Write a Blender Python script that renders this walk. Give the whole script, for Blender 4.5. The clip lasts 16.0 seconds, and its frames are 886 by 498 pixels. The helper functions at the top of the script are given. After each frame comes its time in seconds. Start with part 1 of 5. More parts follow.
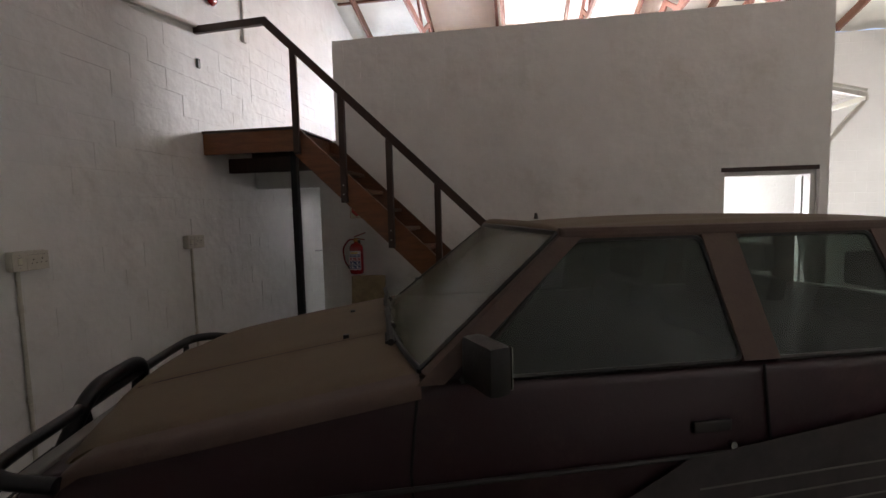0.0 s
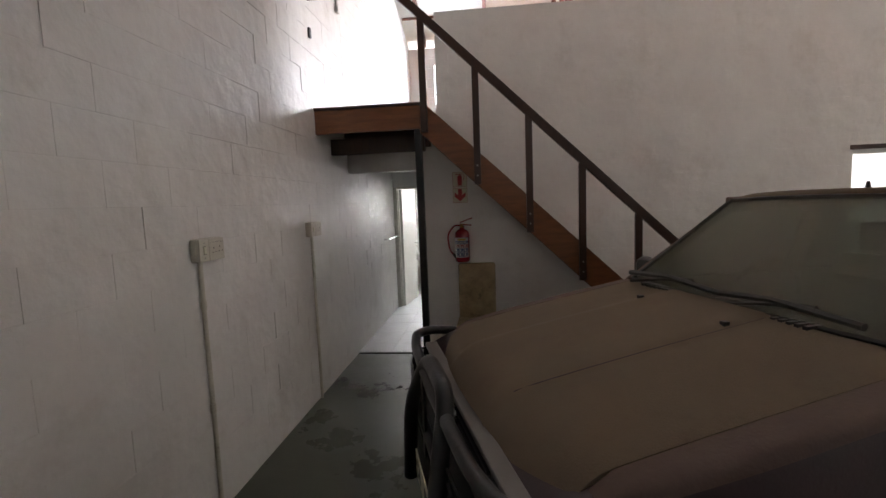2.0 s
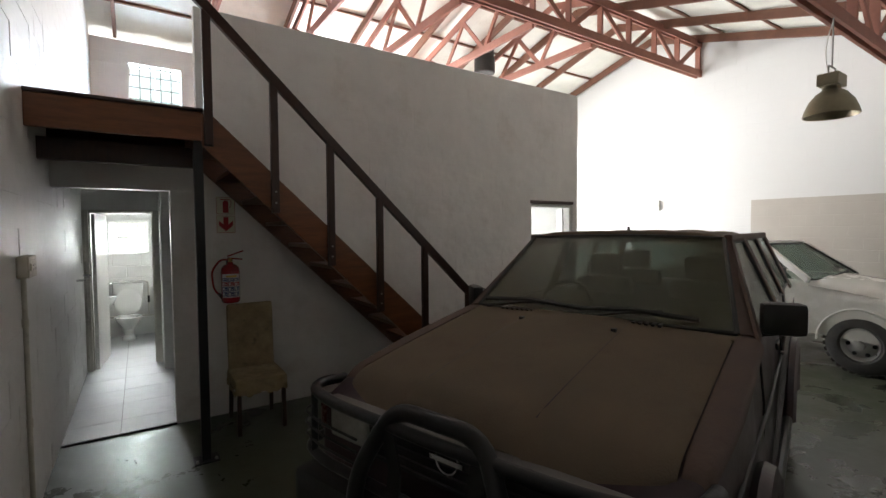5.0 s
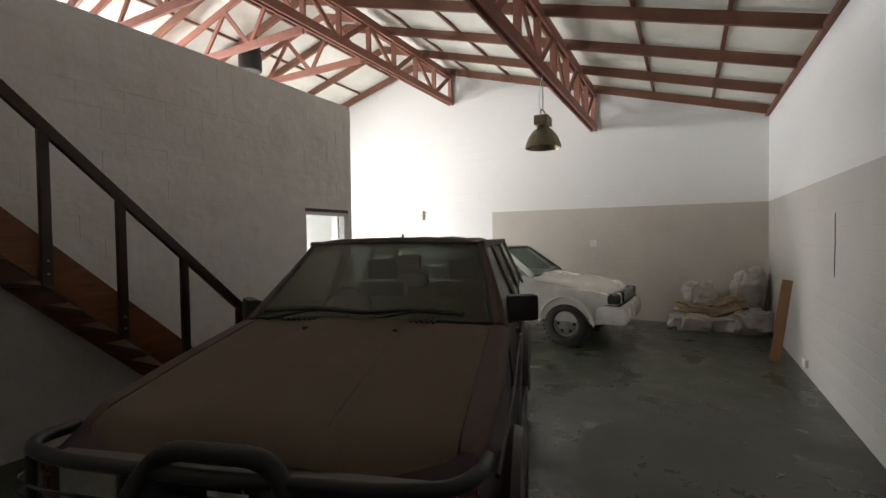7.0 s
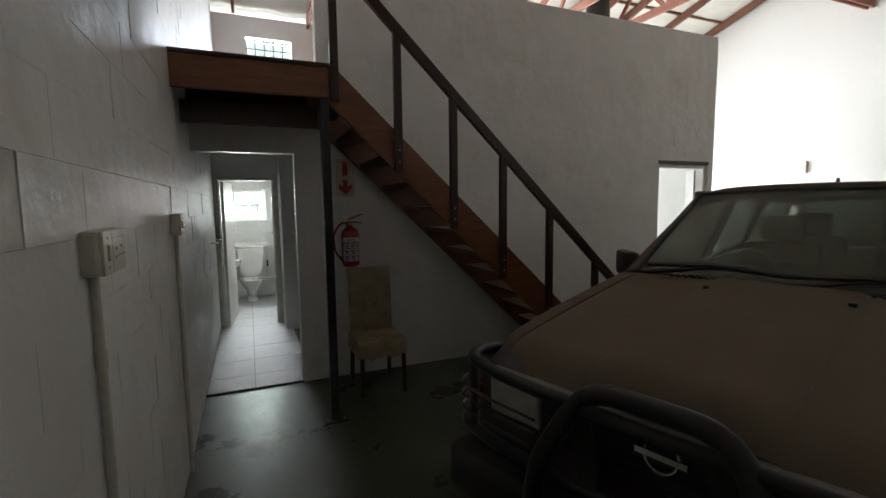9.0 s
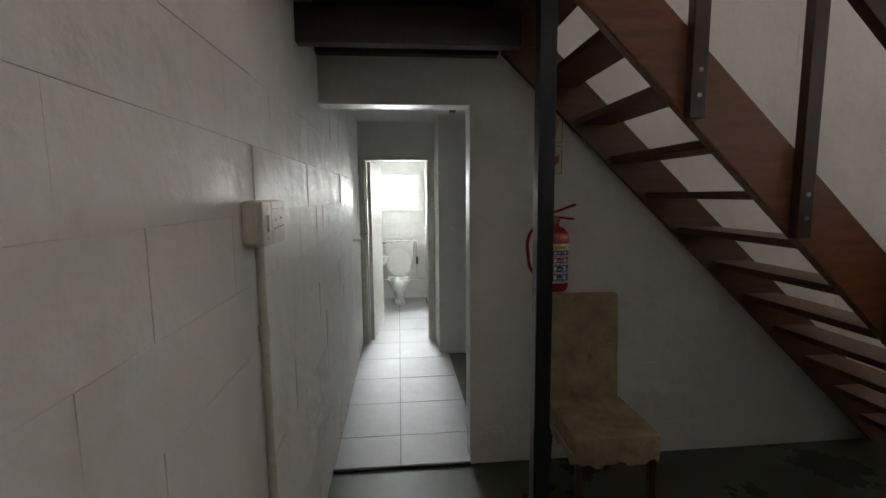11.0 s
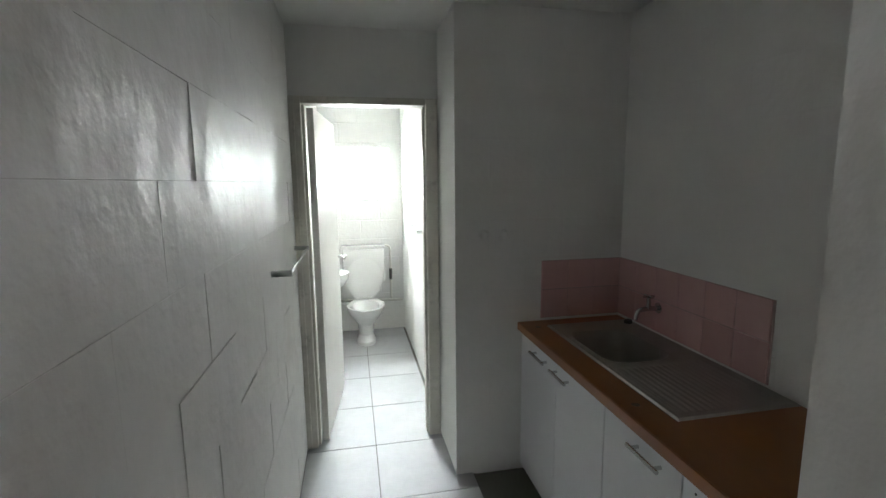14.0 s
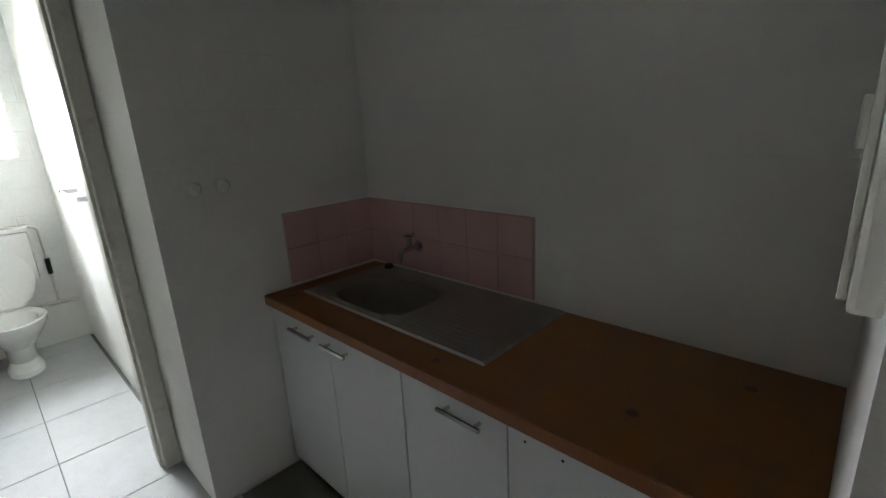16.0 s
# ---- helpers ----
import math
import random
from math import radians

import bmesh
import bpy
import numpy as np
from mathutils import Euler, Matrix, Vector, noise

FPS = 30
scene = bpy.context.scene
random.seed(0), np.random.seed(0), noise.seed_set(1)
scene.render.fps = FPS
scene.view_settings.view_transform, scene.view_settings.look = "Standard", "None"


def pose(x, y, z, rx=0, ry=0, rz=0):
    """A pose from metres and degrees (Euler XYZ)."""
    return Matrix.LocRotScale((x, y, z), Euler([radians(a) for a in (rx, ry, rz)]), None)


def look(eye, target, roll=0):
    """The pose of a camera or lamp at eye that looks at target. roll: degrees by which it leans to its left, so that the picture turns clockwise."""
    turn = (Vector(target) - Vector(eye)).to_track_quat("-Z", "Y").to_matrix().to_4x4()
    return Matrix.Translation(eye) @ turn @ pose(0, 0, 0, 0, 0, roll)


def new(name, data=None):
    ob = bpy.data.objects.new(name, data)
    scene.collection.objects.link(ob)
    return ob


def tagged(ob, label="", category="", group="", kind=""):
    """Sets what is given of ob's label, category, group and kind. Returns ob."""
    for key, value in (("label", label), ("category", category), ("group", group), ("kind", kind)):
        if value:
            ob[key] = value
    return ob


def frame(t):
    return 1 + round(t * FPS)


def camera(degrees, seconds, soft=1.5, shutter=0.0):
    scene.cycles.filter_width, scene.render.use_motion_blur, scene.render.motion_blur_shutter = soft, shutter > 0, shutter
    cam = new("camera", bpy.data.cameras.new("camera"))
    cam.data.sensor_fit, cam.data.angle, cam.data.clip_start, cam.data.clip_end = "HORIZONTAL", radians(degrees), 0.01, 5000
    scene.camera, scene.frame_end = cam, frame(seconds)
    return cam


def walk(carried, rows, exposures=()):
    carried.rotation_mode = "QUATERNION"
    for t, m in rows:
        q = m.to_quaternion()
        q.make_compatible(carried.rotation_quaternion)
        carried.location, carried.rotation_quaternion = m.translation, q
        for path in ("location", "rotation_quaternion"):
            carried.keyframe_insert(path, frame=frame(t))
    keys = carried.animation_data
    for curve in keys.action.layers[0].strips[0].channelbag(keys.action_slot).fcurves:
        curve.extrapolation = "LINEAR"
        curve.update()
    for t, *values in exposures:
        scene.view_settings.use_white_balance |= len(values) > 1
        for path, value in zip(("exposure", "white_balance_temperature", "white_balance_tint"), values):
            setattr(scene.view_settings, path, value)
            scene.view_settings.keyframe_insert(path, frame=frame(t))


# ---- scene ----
cam = camera(88.4, 16.0)
PATH = [
    (0, (3.188, -5.275, 1.802), (2.868, -3.307, 1.643), -1.4),
    (0.5, (2.718, -5.303, 1.816), (2.435, -3.33, 1.652), -1.5),
    (1, (2.345, -5.263, 1.778), (2.047, -3.293, 1.602), -1.5),
    (1.5, (1.971, -5.201, 1.765), (1.715, -3.226, 1.576), -1.8),
    (2, (1.633, -5.195, 1.766), (1.418, -3.217, 1.565), -2.2),
    (2.5, (1.268, -5.057, 1.727), (1.124, -3.073, 1.519), -2.3),
    (3, (0.999, -4.919, 1.722), (0.951, -2.929, 1.525), -2.2),
    (3.5, (0.764, -4.747, 1.72), (0.951, -2.763, 1.549), -1.5),
    (4, (0.673, -4.71, 1.741), (1.165, -2.776, 1.61), -1.0),
    (4.5, (0.628, -4.764, 1.743), (1.437, -2.937, 1.641), -0.6),
    (5, (0.586, -4.819, 1.774), (1.695, -3.157, 1.691), -0.4),
    (5.2, (0.574, -4.787, 1.766), (1.794, -3.204, 1.693), -0.5),
    (7.3, (0.543, -4.789, 1.766), (2.315, -3.863, 1.71), -0.8),
    (7.5, (0.559, -4.767, 1.763), (2.305, -3.792, 1.697), -0.5),
    (8, (0.526, -4.727, 1.761), (2.07, -3.462, 1.64), -0.3),
    (8.5, (0.465, -4.63, 1.742), (1.629, -3.013, 1.57), -0.3),
    (9, (0.429, -4.402, 1.684), (1.205, -2.57, 1.483), -0.7),
    (9.5, (0.489, -4.027, 1.694), (0.972, -2.098, 1.478), -0.4),
    (10, (0.474, -3.553, 1.645), (0.799, -1.592, 1.422), -0.1),
    (10.2, (0.464, -3.363, 1.664), (0.748, -1.396, 1.433), -0.0),
    (12.3, (0.387, -1.41, 1.627), (0.488, 0.573, 1.388), -0.5),
    (12.5, (0.399, -1.236, 1.63), (0.483, 0.749, 1.395), -0.2),
    (13, (0.381, -0.865, 1.601), (0.469, 1.119, 1.365), -0.4),
    (13.5, (0.329, -0.533, 1.62), (0.509, 1.442, 1.362), -0.4),
    (14, (0.321, -0.255, 1.593), (0.703, 1.687, 1.301), -0.6),
    (14.5, (0.344, -0.043, 1.587), (1.027, 1.803, 1.232), -1.0),
    (15, (0.349, 0.083, 1.573), (1.34, 1.769, 1.152), -1.7),
    (15.5, (0.376, 0.158, 1.537), (1.604, 1.663, 1.058), -2.1),
    (16, (0.402, 0.171, 1.516), (1.781, 1.515, 0.975), -3.0),
]
walk(cam, [(t, look(eye, target, roll)) for t, eye, target, roll in PATH], [(0, 0.5, 6750, 19), (2, 1.2, 6800, 20), (3.5, 1.25, 6700, 17), (5, 0.72, 6600, 13), (7.5, 0.35, 6750, 13), (8.5, 0.3, 6500, 10), (10, 0.7, 6600, 12), (12.5, 1.48, 6650, 13), (13.5, 1.5, 6550, 11), (14.5, 1.5, 6450, 10), (15.5, 1.35, 6450, 10), (16, 1.15, 6500, 11)])

# ---- world and light ----
wd = bpy.data.worlds.new("sky")
scene.world = wd
wd.use_nodes = True
wn = wd.node_tree.nodes
sky = wn.new("ShaderNodeTexSky")
sky.sky_type = "NISHITA"
sky.sun_disc = False
sky.sun_elevation, sky.sun_rotation = radians(55), radians(20)
wd.node_tree.links.new(sky.outputs[0], wn["Background"].inputs[0])
wn["Background"].inputs[1].default_value = 0.12

sun = new("sun", bpy.data.lights.new("sun", "SUN"))
sun.data.energy, sun.data.angle, sun.data.color = 2.5, radians(0.5), (1.0, 0.95, 0.88)
sun.matrix_world = look((2, 6, 9), (0, 0, 0))


def window_light(name, eye, target, w, h, watts, color=(0.95, 0.98, 1.0), spread=180):
    """Daylight through an opening."""
    ob = new(name, bpy.data.lights.new(name, "AREA"))
    ob.data.shape, ob.data.size, ob.data.size_y, ob.data.energy, ob.data.color = "RECTANGLE", w, h, watts, color
    ob.data.spread = radians(spread)
    ob.matrix_world = look(eye, target)
    return ob


NORTH = 4.66
window_light("daylight_garage_door", (7.75, NORTH + 0.12, 1.6), (7.9, 0, 1.6), 2.3, 3.0, 325)
window_light("daylight_upper_window", (0.91, NORTH + 0.3, 4.25), (0.91, 0, 4.15), 0.76, 0.85, 80, (0.66, 0.82, 1.0))
# light of an unseen upper window, added to brighten the roof lining
window_light("added_light_upper", (4.2, NORTH + 0.3, 4.25), (4.2, 0, 4.25), 1.5, 0.85, 400)
window_light("daylight_toilet_window", (0.44, NORTH + 1.9, 3.1), (0.44, NORTH, 1.65), 2.6, 1.3, 850, (0.9, 0.96, 1.0))
window_light("daylight_toilet_pane", (0.44, NORTH + 0.3, 1.69), (0.44, 0, 1.5), 0.6, 0.58, 21, (0.94, 0.97, 1.0), 100)
window_light("daylight_office_window", (4.0, NORTH + 0.3, 1.6), (4.0, 0, 1.5), 1.4, 1.0, 220)


# ---- materials ----
def material(name, base, second=None, scale=3.0, rough=0.7, metal=0.0, bump=0.0, bump_scale=60.0, spots=0.0, spot_color=(0.2, 0.18, 0.15), spot_scale=1.5,
             random_tint=0.0, stretch=(1, 1, 1), rough2=None, coat=0.0):
    """A procedural surface: two colours mixed by noise, stains, fine relief."""
    m = bpy.data.materials.new(name)
    m.use_nodes = True
    nt = m.node_tree
    N, L = nt.nodes, nt.links
    b = N["Principled BSDF"]
    second = second or tuple(v * 0.85 for v in base)
    tc = N.new("ShaderNodeTexCoord")
    geo = N.new("ShaderNodeNewGeometry")
    mp = N.new("ShaderNodeMapping")
    mp.inputs["Scale"].default_value = stretch
    L.new(geo.outputs["Position"] if stretch == (1, 1, 1) else tc.outputs["Object"], mp.inputs[0])
    n1 = N.new("ShaderNodeTexNoise")
    n1.inputs["Scale"].default_value, n1.inputs["Detail"].default_value, n1.inputs["Roughness"].default_value = scale, 6, 0.65
    L.new(mp.outputs[0], n1.inputs[0])
    r1 = N.new("ShaderNodeValToRGB")
    r1.color_ramp.elements[0].position, r1.color_ramp.elements[1].position = 0.3, 0.7
    r1.color_ramp.elements[0].color, r1.color_ramp.elements[1].color = (*second, 1), (*base, 1)
    L.new(n1.outputs[0], r1.inputs[0])
    col = r1.outputs[0]
    if spots:
        n2 = N.new("ShaderNodeTexNoise")
        n2.inputs["Scale"].default_value, n2.inputs["Detail"].default_value, n2.inputs["Roughness"].default_value = spot_scale, 8, 0.7
        L.new(mp.outputs[0], n2.inputs[0])
        r2 = N.new("ShaderNodeValToRGB")
        r2.color_ramp.elements[0].position, r2.color_ramp.elements[1].position = 0.55, 0.72
        r2.color_ramp.elements[0].color, r2.color_ramp.elements[1].color = (0, 0, 0, 1), (spots, spots, spots, 1)
        L.new(n2.outputs[0], r2.inputs[0])
        mx = N.new("ShaderNodeMix")
        mx.data_type = "RGBA"
        L.new(r2.outputs[0], mx.inputs[0])
        L.new(col, mx.inputs[6])
        mx.inputs[7].default_value = (*spot_color, 1)
        col = mx.outputs[2]
    if random_tint:
        oi = N.new("ShaderNodeObjectInfo")
        mr = N.new("ShaderNodeMapRange")
        mr.inputs[3].default_value, mr.inputs[4].default_value = 1 - random_tint, 1 + random_tint
        L.new(oi.outputs["Random"], mr.inputs[0])
        hv = N.new("ShaderNodeHueSaturation")
        L.new(mr.outputs[0], hv.inputs["Value"])
        L.new(col, hv.inputs["Color"])
        col = hv.outputs[0]
    L.new(col, b.inputs["Base Color"])
    b.inputs["Metallic"].default_value = metal
    b.inputs["Coat Weight"].default_value = coat
    rr = N.new("ShaderNodeMapRange")
    rr.inputs[1].default_value, rr.inputs[2].default_value = 0.35, 0.65
    rr.inputs[3].default_value, rr.inputs[4].default_value = (rough2 if rough2 is not None else max(0.03, rough - 0.08)), rough
    L.new(n1.outputs[0], rr.inputs[0])
    L.new(rr.outputs[0], b.inputs["Roughness"])
    if bump:
        n3 = N.new("ShaderNodeTexNoise")
        n3.inputs["Scale"].default_value, n3.inputs["Detail"].default_value = bump_scale, 5
        L.new(mp.outputs[0], n3.inputs[0])
        bp = N.new("ShaderNodeBump")
        bp.inputs["Strength"].default_value, bp.inputs["Distance"].default_value = bump, 0.01
        L.new(n3.outputs[0], bp.inputs["Height"])
        L.new(bp.outputs[0], b.inputs["Normal"])
    return m


def block_material(name, base, second, u, rough=0.6, strength=0.5, upper=None, split=2.23, start=None, rough2=0.4):
    """Painted concrete blocks 400 x 200 mm seen from afar: faint joints in relief; below a height the wall may be bare plaster.
    u: 'x' or 'y', the axis along the wall."""
    m = material(name, base, second, 1.2, rough, 0, 0.25, 35, 0.35, tuple(v * 0.75 for v in base), 0.9, rough2=rough2)
    nt = m.node_tree
    N, L = nt.nodes, nt.links
    b = N["Principled BSDF"]
    geo = N.new("ShaderNodeNewGeometry")
    sp = N.new("ShaderNodeSeparateXYZ")
    L.new(geo.outputs["Position"], sp.inputs[0])
    cb = N.new("ShaderNodeCombineXYZ")
    L.new(sp.outputs[u.upper()], cb.inputs[0])
    L.new(sp.outputs["Z"], cb.inputs[1])
    br = N.new("ShaderNodeTexBrick")
    br.inputs["Scale"].default_value = 1.0
    br.inputs["Brick Width"].default_value, br.inputs["Row Height"].default_value = 0.4, 0.2
    br.inputs["Mortar Size"].default_value, br.inputs["Mortar Smooth"].default_value = 0.006, 0.4
    L.new(cb.outputs[0], br.inputs[0])
    old = [n for n in N if n.type == "BUMP"][0]
    b2 = N.new("ShaderNodeBump")
    b2.invert = True
    b2.inputs["Strength"].default_value, b2.inputs["Distance"].default_value = strength, 0.006
    L.new(br.outputs["Fac"], b2.inputs["Height"])
    L.new(old.outputs[0], b2.inputs["Normal"])
    L.new(b2.outputs[0], b.inputs["Normal"])
    if upper:
        src = b.inputs["Base Color"].links[0].from_socket
        gt = N.new("ShaderNodeMath")
        gt.operation = "GREATER_THAN"
        gt.inputs[1].default_value = split
        L.new(sp.outputs["Z"], gt.inputs[0])
        fac = gt.outputs[0]
        if start is not None:
            g2 = N.new("ShaderNodeMath")
            g2.operation = "GREATER_THAN"
            g2.inputs[1].default_value = start
            L.new(sp.outputs["Y"], g2.inputs[0])
            mx0 = N.new("ShaderNodeMath")
            mx0.operation = "MAXIMUM"
            L.new(fac, mx0.inputs[0])
            L.new(g2.outputs[0], mx0.inputs[1])
            fac = mx0.outputs[0]
        mx = N.new("ShaderNodeMix")
        mx.data_type = "RGBA"
        L.new(fac, mx.inputs[0])
        L.new(src, mx.inputs[6])
        mx.inputs[7].default_value = (*upper, 1)
        L.new(mx.outputs[2], b.inputs["Base Color"])
    return m


def dusty_glass(name, dust, amount, rough=0.25):
    """A pane with a film of dust over it."""
    m = bpy.data.materials.new(name)
    m.use_nodes = True
    N, L = m.node_tree.nodes, m.node_tree.links
    b = N["Principled BSDF"]
    b.inputs["Base Color"].default_value, b.inputs["Roughness"].default_value = (*dust, 1), rough
    tr = N.new("ShaderNodeBsdfTransparent")
    tr.inputs[0].default_value = (0.75, 0.82, 0.78, 1)
    mix = N.new("ShaderNodeMixShader")
    tcn = N.new("ShaderNodeTexCoord")
    nz = N.new("ShaderNodeTexNoise")
    nz.inputs["Scale"].default_value, nz.inputs["Detail"].default_value = 4, 6
    L.new(tcn.outputs["Object"], nz.inputs[0])
    mr = N.new("ShaderNodeMapRange")
    mr.inputs[3].default_value, mr.inputs[4].default_value = amount - 0.12, amount + 0.12
    L.new(nz.outputs[0], mr.inputs[0])
    L.new(mr.outputs[0], mix.inputs[0])
    L.new(tr.outputs[0], mix.inputs[1])
    L.new(b.outputs[0], mix.inputs[2])
    L.new(mix.outputs[0], N["Material Output"].inputs[0])
    return m


WHITE_BLOCK = material("painted_block", (0.78, 0.77, 0.74), (0.68, 0.67, 0.64), 2.2, 0.7, 0, 1.0, 7, 0.5, (0.52, 0.49, 0.43), 1.7, random_tint=0.008, rough2=0.42)
for nd in WHITE_BLOCK.node_tree.nodes:
    if nd.type == "BUMP":
        nd.inputs["Distance"].default_value = 0.012
    if nd.type == "BSDF_PRINCIPLED":
        nd.inputs["Specular IOR Level"].default_value = 0.36
WHITE_WALL = material("painted_plaster", (0.84, 0.84, 0.81), (0.79, 0.79, 0.76), 2.0, 0.75, 0, 0.35, 22, 0.25, (0.62, 0.6, 0.55), 0.9)
EAST_PAINT = block_material("east_blocks", (0.56, 0.52, 0.46), (0.5, 0.46, 0.41), "y", upper=(0.78, 0.78, 0.76), split=2.32, start=-0.72)
SOUTH_PAINT = block_material("south_blocks", (0.55, 0.53, 0.49), (0.47, 0.45, 0.42), "x", upper=(0.76, 0.76, 0.75), split=2.32)
KITCHEN_PAINT_Y = block_material("kitchen_blocks_side", (0.84, 0.84, 0.81), (0.77, 0.77, 0.74), "y", 0.7, 0.22, rough2=0.55)
KITCHEN_PAINT_X = block_material("kitchen_blocks_end", (0.84, 0.84, 0.81), (0.77, 0.77, 0.74), "x", 0.7, 0.22, rough2=0.55)
NORTH_PAINT = block_material("north_blocks", (0.78, 0.78, 0.76), (0.7, 0.7, 0.68), "x")
FLOOR_PAINT = material("green_floor_paint", (0.064, 0.07, 0.046), (0.046, 0.053, 0.035), 1.6, 0.46, 0, 0.35, 6, 0.12, (0.085, 0.085, 0.06), 1.2, rough2=0.2)
CONCRETE = material("bare_concrete", (0.17, 0.165, 0.14), (0.12, 0.12, 0.1), 4, 0.8, 0, 0.3, 50, 0.4, (0.08, 0.08, 0.07), 3)
TILE = material("grey_floor_tile", (0.46, 0.47, 0.47), (0.4, 0.41, 0.41), 5, 0.58, 0, 0.08, 20, 0.3, (0.3, 0.28, 0.25), 3, random_tint=0.04, rough2=0.5)
GROUT = material("grout", (0.16, 0.155, 0.14), None, 20, 0.9)
PINK_GROUT = material("pink_grout", (0.55, 0.38, 0.36), None, 20, 0.9)
PINK_TILE = material("pink_wall_tile", (0.74, 0.47, 0.46), (0.68, 0.42, 0.41), 4, 0.25, 0, 0.05, 15, random_tint=0.025, rough2=0.15)
DARK_WOOD = material("stained_pine", (0.13, 0.05, 0.018), (0.07, 0.026, 0.011), 5, 0.45, 0, 0.2, 60, 0.4, (0.03, 0.012, 0.006), 6, stretch=(1, 8, 8), rough2=0.3)
FASCIA_WOOD = material("varnished_pine", (0.23, 0.09, 0.034), (0.13, 0.048, 0.018), 4, 0.4, 0, 0.15, 60, 0.6, (0.07, 0.03, 0.012), 5, stretch=(1, 7, 7), rough2=0.28)
RAIL_WOOD = material("dark_stained_rail", (0.05, 0.022, 0.012), (0.03, 0.013, 0.008), 8, 0.42, 0, 0.1, 50, stretch=(6, 6, 1))
TRUSS_WOOD = material("red_oxide_timber", (0.36, 0.155, 0.11), (0.28, 0.115, 0.08), 5, 0.7, 0, 0.2, 60, 0.3, (0.16, 0.07, 0.05), 4)
RAFTER_WOOD = material("dark_timber", (0.2, 0.085, 0.05), (0.14, 0.06, 0.038), 5, 0.7, 0, 0.2, 60)
ROOF_SHEET = material("white_roof_lining", (0.78, 0.77, 0.7), (0.66, 0.65, 0.58), 1.5, 0.6, 0, 0.5, 6, 0.3, (0.45, 0.42, 0.34), 2)
BLACK_STEEL = material("black_paint_steel", (0.012, 0.012, 0.013), (0.02, 0.02, 0.02), 6, 0.4, 0.2, 0.1, 60)
BLACK_PLASTIC = material("black_plastic", (0.015, 0.015, 0.015), (0.03, 0.028, 0.025), 5, 0.5, 0, 0.1, 80)
WHITE_PLASTIC = material("white_plastic", (0.72, 0.71, 0.66), (0.62, 0.6, 0.55), 6, 0.4)
CHROME = material("chrome", (0.6, 0.6, 0.6), (0.5, 0.5, 0.5), 10, 0.22, 1.0)
STEEL = material("stainless_steel", (0.42, 0.42, 0.4), (0.34, 0.33, 0.3), 9, 0.42, 1.0, 0.05, 90, rough2=0.34)
WORKTOP = material("varnished_worktop", (0.29, 0.105, 0.026), (0.255, 0.09, 0.022), 3, 0.4, 0, 0.015, 50, 0.0, (0.14, 0.045, 0.013), 4, stretch=(9, 1, 9), rough2=0.36)
MELAMINE = material("white_melamine", (0.78, 0.79, 0.8), (0.74, 0.75, 0.76), 4, 0.55, 0, 0.02, 50)
CERAMIC = material("white_ceramic", (0.8, 0.8, 0.78), (0.76, 0.76, 0.74), 3, 0.12, coat=0.5)
DOOR_PAINT = material("white_door_paint", (0.78, 0.78, 0.74), (0.7, 0.69, 0.65), 4, 0.4, 0, 0.08, 40)
FRAME_PAINT = material("old_cream_paint", (0.74, 0.72, 0.65), (0.66, 0.64, 0.57), 9, 0.5, 0, 0.2, 40, 0.5, (0.25, 0.22, 0.18), 9)
RED_PAINT = material("red_enamel", (0.27, 0.008, 0.012), (0.22, 0.007, 0.01), 5, 0.25, coat=0.4)
RED_SIGN = material("sign_red", (0.36, 0.012, 0.014), None, 5, 0.4)
SIGN_WHITE = material("sign_photoluminescent_white", (0.66, 0.65, 0.5), None, 6, 0.4)
LABEL_WHITE = material("label_white", (0.75, 0.75, 0.75), None, 6, 0.4)
LABEL_YELLOW = material("label_yellow", (0.6, 0.42, 0.06), None, 6, 0.4)
LABEL_BLUE = material("label_blue", (0.02, 0.04, 0.16), None, 6, 0.4)
UPHOLSTERY = material("worn_gold_fabric", (0.42, 0.34, 0.2), (0.2, 0.155, 0.085), 7, 0.9, 0, 0.6, 90, 0.85, (0.09, 0.07, 0.04), 4.5)
# maroon under dust; on the side pillars the pale brown stands in for light
MAROON_DUST_LIT = material("maroon_dust_and_lit", (0.13, 0.085, 0.062), (0.085, 0.05, 0.042), 5, 0.7, 0, 0.15, 90, 0.6, (0.06, 0.026, 0.026), 3)
MAROON = material("dusty_maroon_paint", (0.040, 0.016, 0.020), (0.03, 0.012, 0.016), 3, 0.5, 0.0, 0.1, 60, 0.4, (0.1, 0.062, 0.05), 2.5, rough2=0.35, coat=0.2)
DUST = material("thick_brown_dust", (0.175, 0.13, 0.085), (0.135, 0.1, 0.066), 2.5, 0.9, 0, 0.25, 160, 0.5, (0.11, 0.07, 0.05), 3.5)
GREY_DECAL = material("grey_decal", (0.07, 0.06, 0.058), (0.035, 0.03, 0.03), 12, 0.5)
SILVER_LINE = material("silver_stripe", (0.2, 0.19, 0.175), None, 10, 0.5)
WS_GLASS = dusty_glass("dusty_windscreen", (0.15, 0.145, 0.095), 0.62)
SIDE_GLASS = dusty_glass("dusty_side_glass", (0.06, 0.07, 0.055), 0.5, 0.2)
WINDOW_GLASS = dusty_glass("window_glass", (0.7, 0.72, 0.72), 0.14, 0.08)
CLEAR_GLASS = dusty_glass("car_glass", (0.05, 0.06, 0.06), 0.25, 0.08)
LAMP_GLASS = material("headlamp_glass", (0.55, 0.55, 0.5), (0.4, 0.4, 0.36), 20, 0.2, 0.4, 0.3, 60)
DARK_LENS = material("dark_headlamp", (0.03, 0.03, 0.03), (0.1, 0.1, 0.095), 18, 0.15)
